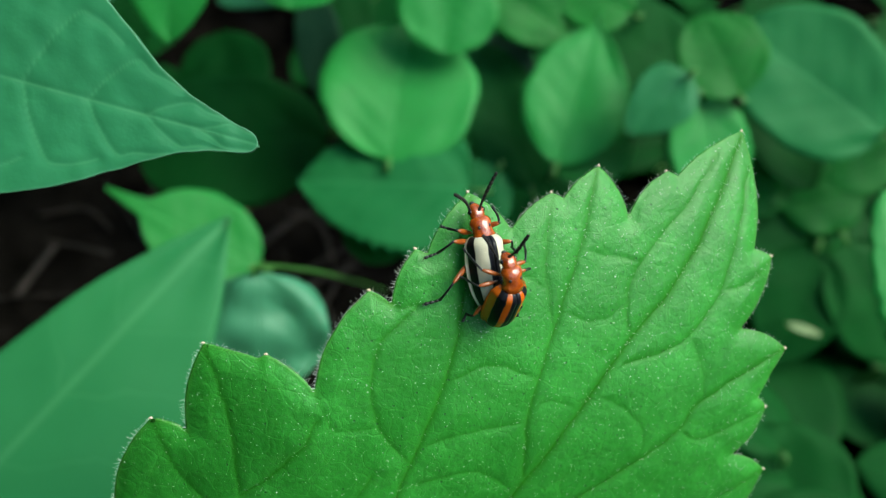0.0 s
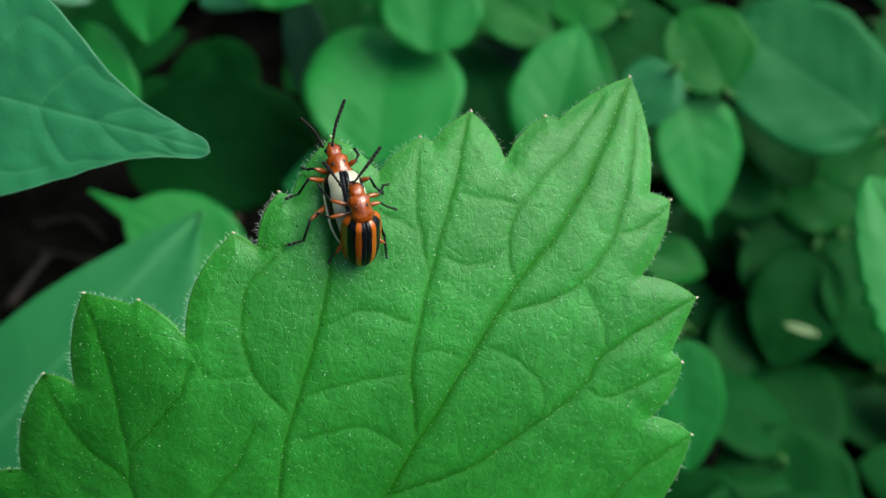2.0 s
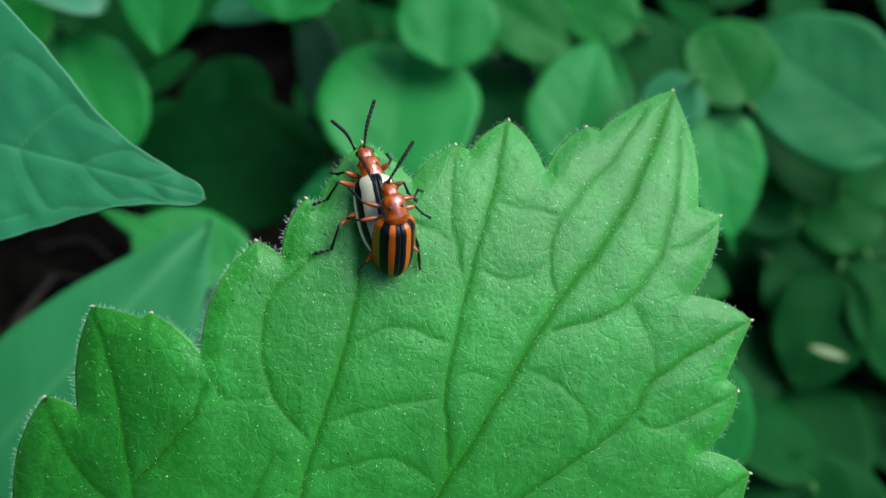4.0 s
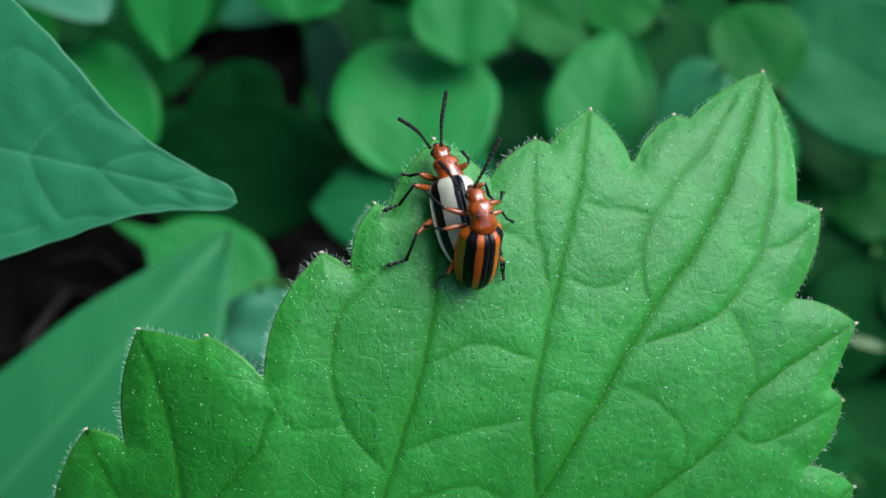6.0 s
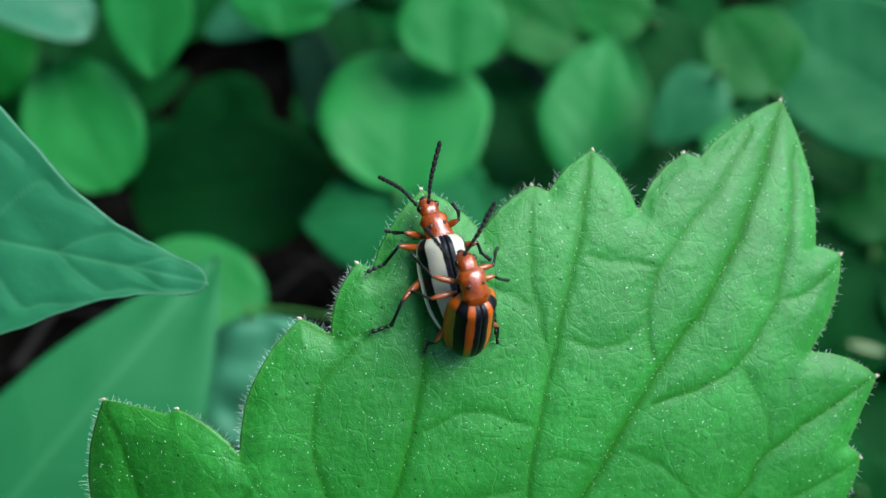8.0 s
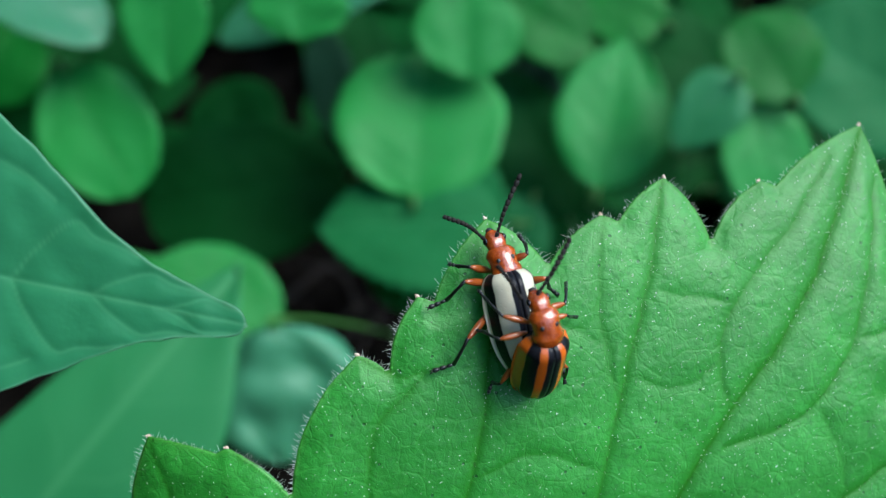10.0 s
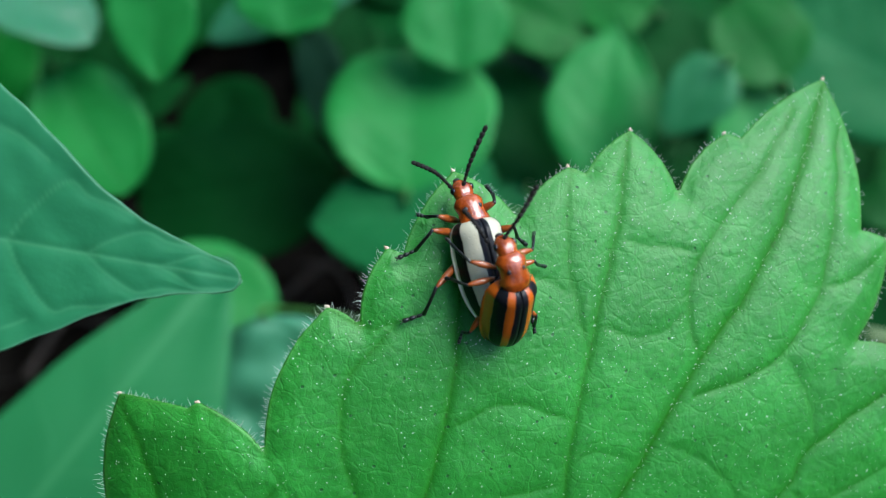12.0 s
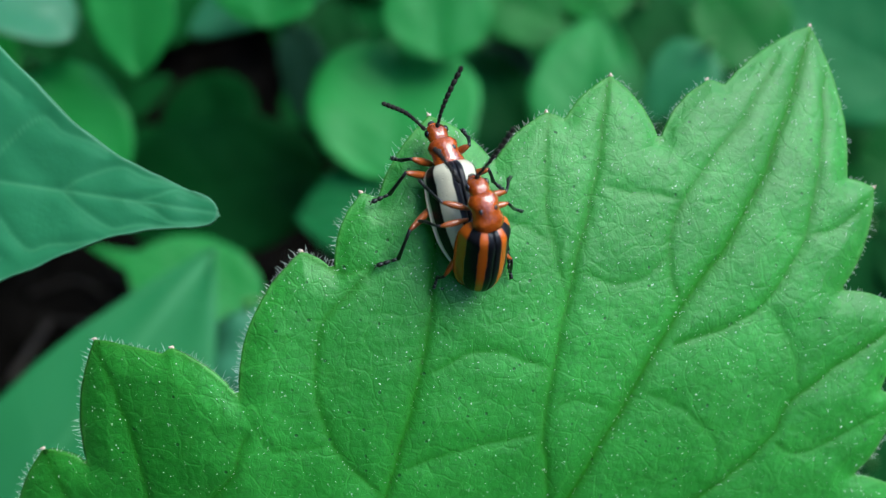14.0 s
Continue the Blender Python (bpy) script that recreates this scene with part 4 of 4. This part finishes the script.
# ---- beetles (own millimetres: y ahead, z up, the body over the origin) ----
def wing_case(parent, material, side, length, width, high, low, label, tail_power=2.3):
    """Half of the vaulted back: u from front to back, v from the seam to the rim."""
    bm = bmesh.new()
    uv = bm.loops.layers.uv.new("UVMap")
    grid, where = [], {}
    nu, nv = 30, 16
    for i in range(nu + 1):
        u = i / nu
        s = 0.5 - 0.5 * math.cos(math.pi * u)
        front = min(1.0, s / 0.13)
        shoulder = 0.50 + 0.50 * math.sqrt(max(0.0, 1 - (1 - front) ** 2))
        tail = 1.0 if s < 0.55 else math.sqrt(max(0.0, 1 - ((s - 0.55) / 0.45) ** tail_power))
        half = 0.5 * width * shoulder * tail * (0.95 + 0.07 * math.sin(math.pi * min(1, s * 1.25)))
        rise = high * (0.42 + 0.58 * math.sqrt(max(0.0, 1 - (1 - min(1, s / 0.16)) ** 2))) * (1.0 if s < 0.45 else math.sqrt(max(0.0, 1 - ((s - 0.45) / 0.56) ** 2.2)))
        row = []
        for j in range(nv + 1):
            v = j / nv
            a = min(v / 0.9, 1.0) * radians(74)
            x = half * (math.sin(a) / math.sin(radians(74))) ** 0.95 if a > 0 else 0.0
            x += 0.08 * max(0.0, (v - 0.9) / 0.1) * tail * min(1.0, max(0.0, s - 0.08) / 0.2)
            z = low + rise * (math.cos(a) - 0.2756) / 0.7244 - 0.004 * math.exp(-(v / 0.03) ** 2) * (1 - s)
            lump = 0.05 * math.exp(-((s - 0.09) / 0.06) ** 2 - ((v - 0.6) / 0.18) ** 2)
            row.append(bm.verts.new((side * (x + 0.004 + lump * 0.6), length * (0.5 - s), z + lump)))
            where[row[-1]] = (s, v)
        grid.append(row)
    for a, b in zip(grid, grid[1:]):
        for j in range(nv):
            loop_verts = (a[j], a[j + 1], b[j + 1], b[j])
            face = bm.faces.new(loop_verts if side < 0 else tuple(reversed(loop_verts)))
            for loop in face.loops:
                loop[uv].uv = where[loop.vert]
    ob = part("wing_case", bm, material, parent, label)
    thicken(ob, 0.05)
    return ob


def ring_body(bm, stations, sides=24):
    """A body through oval stations: (y, half width, half height, middle height)."""
    rings = []
    for y, w, h, z in stations:
        rings.append([bm.verts.new((w * math.cos(a), y, z + h * math.sin(a))) for a in (2 * math.pi * k / sides for k in range(sides))])
    for a, b in zip(rings, rings[1:]):
        for k in range(sides):
            bm.faces.new((a[k], a[(k + 1) % sides], b[(k + 1) % sides], b[k]))
    bm.faces.new(rings[0])
    bm.faces.new(list(reversed(rings[-1])))
    return bm


def smooth_stations(rows, steps=5):
    """Finer stations through the given ones."""
    a = spline([(r[0], r[1], r[2]) for r in rows], steps)
    b = spline([(r[0], r[3], 0) for r in rows], steps)
    return [(p.x, max(p.y, 0.01), max(p.z, 0.01), q.y) for p, q in zip(a, b)]


def leg(beetle, joints, thick=1.0):
    """Coxa, knee, ankle and foot as places in the beetle's millimetres."""
    hip, knee, ankle, foot = (Vector(j) for j in joints)
    bm = bmesh.new()
    way = knee - hip
    tube(bm, [hip + way * k for k in (0, 0.12, 0.35, 0.6, 0.85, 1.0)], [thick * r for r in (0.07, 0.10, 0.155, 0.165, 0.12, 0.065)], 12)
    thigh = part("leg", bm, M_LEG, beetle, "amber thigh with dark shin and foot")
    bm = bmesh.new()
    way = ankle - knee
    out = Vector((0, 0, 0.05))
    tube(bm, [knee - way * 0.04, knee + way * 0.3 + out, knee + way * 0.7 + out, ankle], [thick * r for r in (0.075, 0.07, 0.075, 0.1)], 9)
    part("shin", bm, M_BLACK, thigh)
    bm = bmesh.new()
    way = foot - ankle
    for k, r in ((0.0, 0.08), (0.3, 0.1), (0.58, 0.11)):
        a = ankle + way * k
        tube(bm, [a, a + way * 0.1, a + way * 0.24, a + way * 0.29], [thick * r * q for q in (0.5, 0.85, 1.0, 0.55)], 8)
    end = ankle + way * 0.85
    across = way.cross(Vector((0, 0, 1))).normalized()
    for s in (-1, 1):
        tube(bm, [end, end + way * 0.12 + across * 0.06 * s, foot + across * 0.09 * s - Vector((0, 0, 0.03))], [0.03, 0.025, 0.008], 5)
    part("foot", bm, M_BLACK, thigh)
    return thigh


def antenna(beetle, points):
    """Eleven beads on a curve, hinged at the first point."""
    pivot = Vector(points[0])
    curve = spline([Vector(p) - pivot for p in points], 22)
    total = len(curve) - 1
    bm = bmesh.new()
    at = lambda f: curve[min(total, max(0, round(f * total)))]
    for k in range(11):
        a, b = k / 11, (k + 1) / 11
        r = 0.09 if k == 0 else 0.062 + 0.040 * min(1, k / 6)
        if k == 10:
            ends = (0.6, 1.0, 0.9, 0.3)
        else:
            ends = (0.68, 0.95, 1.1, 0.7)
        tube(bm, [at(a), at(a + (b - a) * 0.3), at(a + (b - a) * 0.75), at(b)], [r * q for q in ends], 8)
    ob = part("antenna", bm, M_FEELER, beetle, "black beaded antenna")
    ob.location = pivot * MM
    ob["reach"] = tuple(curve[-1])
    return ob


def body_of(beetle, case_material, case_label, length, width, high, bend, turn, size, neck=0.0, nodding=12):
    """Back, belly, neck shield and head. bend: how far neck and head bow down, turn: how far they look to the left; in degrees."""
    low = 0.75 * size
    for side in (-1, 1):
        wing_case(beetle, case_material, side, length, width, high, low, case_label, 2.9 if neck else 2.3)
    bm = ring_body(bmesh.new(), smooth_stations([(length * 0.47, 0.55 * size, 0.4 * size, low), (length * 0.3, width * 0.42, 0.55 * size, low - 0.02), (0, width * 0.45, 0.6 * size, low - 0.05),
                                                 (-length * 0.3, width * 0.36, 0.5 * size, low - 0.05), (-length * 0.46, 0.3 * size, 0.25 * size, low)]))
    part("belly", bm, M_BLACK, beetle)
    bow = Matrix.Translation((0, length * 0.46 + neck, low + 0.3)) @ Matrix.Rotation(radians(turn), 4, "Z") @ Matrix.Rotation(radians(-bend), 4, "X")
    bm = ring_body(bmesh.new(), smooth_stations([(-0.3, 0.55 * size, 0.45 * size, 0.0), (-0.12, 0.62 * size, 0.50 * size, 0.02), (0.08, 0.67 * size, 0.55 * size, 0.04), (0.35, 0.58 * size, 0.54 * size, 0.05), (0.62, 0.57 * size, 0.53 * size, 0.04),
                                                 (0.9, 0.63 * size, 0.50 * size, 0.0), (1.12, 0.50 * size, 0.42 * size, -0.04), (1.22, 0.36 * size, 0.3 * size, -0.06)]))
    bm.transform(bow)
    shield = part("neck_shield", bm, M_RED, beetle, "glossy orange-red neck shield")
    for side in (-1, 1):
        bm = bmesh.new()
        blob(bm, bow @ Vector((side * 0.30 * size, 0.62, 0.47 * size)), (0.10, 0.11, 0.06), bow.to_3x3().to_4x4(), 6, 10)
        part("dark_spot", bm, M_BLACK, shield)
    nod = bow @ Matrix.Translation((0, 1.15, -0.06)) @ Matrix.Rotation(radians(-nodding), 4, "X")
    bm = ring_body(bmesh.new(), smooth_stations([(-0.1, 0.34 * size, 0.30 * size, 0), (0.15, 0.42 * size, 0.36 * size, 0.02), (0.42, 0.44 * size, 0.36 * size, 0.0), (0.65, 0.34 * size, 0.27 * size, -0.05),
                                                 (0.82, 0.22 * size, 0.17 * size, -0.12), (0.9, 0.1 * size, 0.08 * size, -0.15)]))
    for v in bm.verts:
        v.co.z -= 0.05 * math.exp(-(v.co.x / 0.07) ** 2) * (1 if v.co.z > 0.1 else 0)
    bm.transform(nod)
    skull = part("head", bm, M_RED, beetle, "orange-red head")
    for side in (-1, 1):
        bm = bmesh.new()
        blob(bm, nod @ Vector((side * 0.38 * size, 0.40, 0.05)), (0.13 * size, 0.16 * size, 0.17 * size), nod.to_3x3().to_4x4(), 10, 14)
        part("eye", bm, M_EYE, skull, "bulging black eye")
    bm = bmesh.new()
    blob(bm, nod @ Vector((0, 0.9, -0.16)), (0.17 * size, 0.12, 0.1), nod.to_3x3().to_4x4(), 8, 10)
    part("jaws", bm, M_BLACK, skull)
    return nod


def leaf_to(m, *places):
    """Places over the toothed leaf, in its millimetres, as a beetle at m on it has them."""
    inv = m.inverted()
    return [inv @ (Vector(p)) for p in places]


def ground_point(x, y):
    return (x, y, on_leaf(x, y) + 0.45)


FEMALE_AT = Matrix.Translation((-4.82, 2.74, on_leaf(-4.82, 2.74) + 0.45)) @ pose(0, 0, 0, 0, 0, 12) @ pose(0, 0, 0, -2, 15)
MALE_AT = Matrix.Translation((-4.07, 1.78, 2.40)) @ pose(0, 0, 0, 0, 0, -6) @ pose(0, 0, 0, 43) @ pose(0, 0, 0, 0, 26)


def build_female():
    nod = body_of(female, M_CREAM_CASE, "cream wing case with black stripes", 4.6, 2.3, 1.35, 4, 6, 1.03)
    f = FEMALE_AT
    leg(female, leaf_to(f, (-5.6, 5.0, 1.9), (-6.56, 5.2, 2.75), (-7.04, 5.21, 2.1), ground_point(-7.52, 5.33)))
    leg(female, leaf_to(f, (-5.6, 4.5, 1.9), (-6.81, 4.61, 3.1), (-7.55, 3.79, 2.2), ground_point(-8.39, 3.43)))
    leg(female, leaf_to(f, (-5.5, 3.5, 1.9), (-6.68, 2.25, 3.2), (-7.23, 1.09, 2.2), ground_point(-8.25, 0.77)))
    leg(female, leaf_to(f, (-4.9, 5.4, 1.8), (-4.2, 5.75, 2.5), (-4.2, 6.15, 1.6), ground_point(-4.5, 6.6)))
    leg(female, leaf_to(f, (-4.4, 4.5, 1.8), (-3.4, 4.74, 2.5), (-3.2, 4.3, 1.7), ground_point(-2.7, 3.9)))
    leg(female, leaf_to(f, (-4.1, 3.3, 1.6), (-3.0, 2.6, 2.4), (-2.6, 1.4, 1.5), ground_point(-2.5, 0.4)))
    left = antenna(female, leaf_to(f, (-5.98, 6.35, 3.1), (-6.65, 6.96, 3.7), (-7.55, 7.34, 4.16)))
    right = antenna(female, leaf_to(f, (-5.5, 6.45, 3.1), (-5.13, 7.54, 3.5), (-4.46, 8.96, 3.6)))
    tagged(female, "cream and black striped beetle with orange-red foreparts on the leaf", "beetle", "mating pair of beetles")
    return left, right


male = new("leaf_beetle")


def build_male():
    body_of(male, M_ORANGE_CASE, "orange wing case with black stripes", 3.85, 2.2, 1.2, 27, 8, 1.0, 0.22, 40)
    m = MALE_AT
    leg(male, leaf_to(m, (-4.2, 3.05, 4.3), (-5.31, 3.33, 4.5), (-6.0, 4.0, 3.7), (-6.25, 4.3, 3.3)), 0.85)
    leg(male, leaf_to(m, (-4.3, 2.65, 4.0), (-5.4, 2.39, 4.3), (-6.02, 2.6, 3.5), (-6.3, 2.63, 3.1)), 0.85)
    leg(male, leaf_to(m, (-4.5, 1.5, 2.9), (-5.29, 0.35, 2.6), (-5.61, 0.27, 1.9), ground_point(-5.79, -0.25)), 0.85)
    leg(male, leaf_to(m, (-3.5, 3.6, 3.9), (-2.75, 3.75, 3.5), (-2.6, 4.3, 2.7), ground_point(-2.4, 4.5)), 0.85)
    leg(male, leaf_to(m, (-3.5, 3.1, 3.7), (-2.66, 3.29, 3.5), (-2.35, 3.1, 2.2), ground_point(-1.9, 3.0)), 0.85)
    leg(male, leaf_to(m, (-3.4, 1.6, 2.7), (-2.5, 1.0, 2.4), (-2.5, 0.5, 1.5), ground_point(-2.45, 0.1)), 0.85)
    left = antenna(male, leaf_to(m, (-4.60, 4.05, 5.2), (-5.23, 4.95, 5.6), (-5.59, 5.36, 5.5)))
    right = antenna(male, leaf_to(m, (-4.0, 4.2, 5.1), (-3.31, 5.15, 5.5), (-2.59, 6.3, 5.47)))
    tagged(male, "orange and black striped leaf beetle mounted on the cream one", "beetle", "mating pair of beetles")
    return left, right


female_antennae = build_female()
male_antennae = build_male()


# ---- what moves: the leaves sway, and the beetles ride on theirs ----
SWAY = [
    (0, 0.00808, 0.02539, 0.11718, 44.96, 2.52, 3.08),
    (0.5, 0.00604, 0.02415, 0.11641, 38.53, 0.76, 2.40),
    (1, 0.00537, 0.02515, 0.11591, 36.95, -2.82, 2.94),
    (1.5, 0.00523, 0.02400, 0.11727, 42.15, -1.38, 0.14),
    (2, 0.00476, 0.02680, 0.11672, 38.87, -3.90, 0.08),
    (2.5, 0.00575, 0.02469, 0.11601, 37.87, -4.23, 1.69),
    (5, 0.00440, 0.02617, 0.11506, 33.69, -3.67, -1.00),
    (5.5, 0.00630, 0.02532, 0.11656, 37.45, -2.24, 0.14),
    (6, 0.00611, 0.02548, 0.11524, 37.31, -1.87, 0.65),
    (6.5, 0.00664, 0.02423, 0.11555, 40.01, 0.10, 0.00),
    (7, 0.00666, 0.02409, 0.11458, 38.66, -1.92, -0.96),
    (7.5, 0.00588, 0.02490, 0.11530, 40.48, -1.73, -0.28),
    (10, 0.00594, 0.02361, 0.11600, 41.31, -1.35, -1.28),
    (10.5, 0.00577, 0.02417, 0.11591, 41.37, -0.67, -1.38),
    (11, 0.00573, 0.02436, 0.11629, 42.09, 0.23, -0.95),
    (11.5, 0.00572, 0.02449, 0.11653, 41.44, -0.49, -1.20),
    (12, 0.00580, 0.02398, 0.11609, 41.10, -0.38, -0.92),
    (12.5, 0.00631, 0.02434, 0.11574, 41.58, -0.10, -1.35),
    (13, 0.00616, 0.02459, 0.11553, 42.85, -0.05, -0.90),
    (13.5, 0.00625, 0.02443, 0.11613, 41.14, -0.12, -2.59),
    (14, 0.00566, 0.02446, 0.11694, 41.80, -0.82, -2.86),
]
HANG = [
    (0, -0.00182, 0.00446, 0.00374),
    (0.5, -0.00221, 0.00044, 0.00037),
    (1, -0.00071, 0.00176, 0.00148),
    (1.5, -0.00085, 0.00038, 0.00031),
    (2, 0.00049, 0.00246, 0.00206),
    (2.5, 0.00108, 0.00065, 0.00055),
    (5, -0.00135, -0.00086, -0.00072),
    (5.5, -0.00021, -0.00031, -0.00026),
    (6, -0.00079, -0.00057, -0.00048),
    (6.5, 0.00000, 0.00000, 0.00000),
    (7, -0.00118, 0.00047, 0.00040),
    (7.5, -0.00098, -0.00059, -0.00049),
    (10, -0.00187, -0.00157, -0.00132),
    (10.5, -0.00256, -0.00120, -0.00101),
    (11, -0.00181, -0.00209, -0.00175),
    (11.5, -0.00072, -0.00092, -0.00078),
    (12, -0.00088, -0.00146, -0.00122),
    (12.5, -0.00104, -0.00189, -0.00158),
    (13, -0.00145, -0.00070, -0.00059),
    (13.5, -0.00220, -0.00036, -0.00030),
    (14, -0.00078, -0.00040, -0.00034),
]


FEELERS = {
    "female left": [
        (0, -7.12, 7.37, 4.59),
        (0.5, -7.12, 7.37, 4.59),
        (1, -6.30, 6.56, 5.20),
        (1.5, -7.55, 7.92, 3.50),
        (2, -7.29, 8.03, 3.61),
        (2.5, -6.82, 7.53, 4.67),
        (5, -7.77, 7.96, 3.98),
        (5.5, -7.74, 7.86, 3.60),
        (6, -7.68, 7.88, 3.56),
        (6.5, -7.61, 7.90, 3.31),
        (7, -7.54, 7.57, 3.91),
        (7.5, -7.73, 7.74, 3.39),
        (10, -7.69, 7.26, 4.01),
        (10.5, -7.61, 7.38, 4.03),
        (11, -7.58, 7.30, 4.15),
        (11.5, -7.58, 7.31, 4.15),
        (12, -7.58, 7.35, 4.10),
        (12.5, -7.56, 7.35, 4.14),
        (13, -7.49, 7.33, 4.25),
        (13.5, -7.63, 7.28, 4.09),
        (14, -7.65, 7.33, 4.00),
    ],
    "female right": [
        (0, -4.91, 8.70, 4.58),
        (0.5, -4.91, 8.70, 4.58),
        (1, -4.68, 8.83, 4.24),
        (1.5, -4.64, 9.39, 3.27),
        (2, -4.71, 9.26, 3.46),
        (2.5, -4.76, 9.38, 3.36),
        (5, -5.24, 9.19, 2.82),
        (5.5, -5.19, 9.14, 3.66),
        (6, -5.25, 9.20, 3.01),
        (6.5, -5.08, 9.31, 3.54),
        (7, -5.13, 9.29, 3.43),
        (7.5, -5.04, 9.27, 3.45),
        (10, -4.51, 9.07, 3.38),
        (10.5, -4.39, 8.95, 3.48),
        (11, -4.51, 8.75, 4.28),
        (11.5, -4.48, 8.67, 4.39),
        (12, -4.56, 8.75, 4.31),
        (12.5, -4.48, 8.99, 3.47),
        (13, -4.48, 8.94, 3.74),
        (13.5, -4.57, 8.66, 4.48),
        (14, -4.44, 8.68, 4.34),
    ],
    "male right": [
        (0, -3.41, 5.70, 7.08),
        (0.5, -3.41, 5.70, 7.08),
        (1, -2.58, 5.74, 6.57),
        (1.5, -2.46, 6.45, 5.04),
        (2, -2.27, 6.54, 5.20),
        (2.5, -2.55, 6.49, 5.10),
        (5, -2.76, 6.44, 5.20),
        (5.5, -2.74, 6.42, 5.74),
        (6, -2.73, 6.57, 5.65),
        (6.5, -2.64, 6.60, 5.45),
        (7, -2.69, 6.26, 5.85),
        (7.5, -2.52, 6.59, 5.30),
        (10, -2.74, 6.43, 5.27),
        (10.5, -2.66, 6.41, 5.32),
        (11, -2.56, 6.31, 5.47),
        (11.5, -2.70, 6.12, 6.17),
        (12, -2.73, 6.21, 6.04),
        (12.5, -2.57, 6.47, 5.40),
        (13, -2.52, 6.21, 5.64),
        (13.5, -2.61, 6.02, 6.23),
        (14, -2.52, 6.01, 6.14),
    ],
    "male left": [
        (0, -5.59, 5.36, 5.50),
        (0.5, -5.59, 5.36, 5.50),
        (1, -5.59, 5.36, 5.50),
        (1.5, -5.59, 5.36, 5.50),
        (2, -5.59, 5.36, 5.50),
        (2.5, -5.59, 5.36, 5.50),
        (5, -5.44, 5.86, 5.90),
        (5.5, -5.59, 5.36, 5.50),
        (6, -5.59, 5.36, 5.50),
        (6.5, -5.59, 5.36, 5.50),
        (7, -5.59, 5.36, 5.50),
        (7.5, -5.59, 5.36, 5.50),
        (10, -5.59, 5.36, 5.50),
        (10.5, -5.59, 5.36, 5.50),
        (11, -5.59, 5.36, 5.50),
        (11.5, -5.59, 5.36, 5.50),
        (12, -5.59, 5.36, 5.50),
        (12.5, -5.58, 5.37, 5.38),
        (13, -5.59, 5.36, 5.50),
        (13.5, -5.59, 5.36, 5.50),
        (14, -5.59, 5.36, 5.50),
    ],
}


def swing(feeler, tips, at):
    """Turn an antenna about its root so that its end comes to the given places over the leaf."""
    root = feeler.location / MM
    rest = Vector(feeler["reach"])
    inv = at.inverted()
    rows = []
    for t, x, y, z in tips:
        turn = rest.rotation_difference(inv @ Vector((x, y, z)) - root)
        rows.append((t, Matrix.Translation(root * MM) @ turn.to_matrix().to_4x4()))
    walk(feeler, rows)


def in_metres(m):
    out = m.copy()
    out.translation = m.translation * MM
    return out


def motions():
    rows = [(t, pose(x, y, z, rx, ry, rz)) for t, x, y, z, rx, ry, rz in SWAY]
    walk(toothed_leaf, rows)
    walk(female, [(t, m @ in_metres(FEMALE_AT)) for t, m in rows])
    walk(male, [(t, m @ in_metres(MALE_AT)) for t, m in rows])
    swing(female_antennae[0], FEELERS["female left"], FEMALE_AT)
    swing(female_antennae[1], FEELERS["female right"], FEMALE_AT)
    swing(male_antennae[0], FEELERS["male left"], MALE_AT)
    swing(male_antennae[1], FEELERS["male right"], MALE_AT)
    rest = hanging_leaf.matrix_world.copy()
    walk(hanging_leaf, [(t, Matrix.Translation((x, y, z)) @ rest) for t, x, y, z in HANG])


motions()
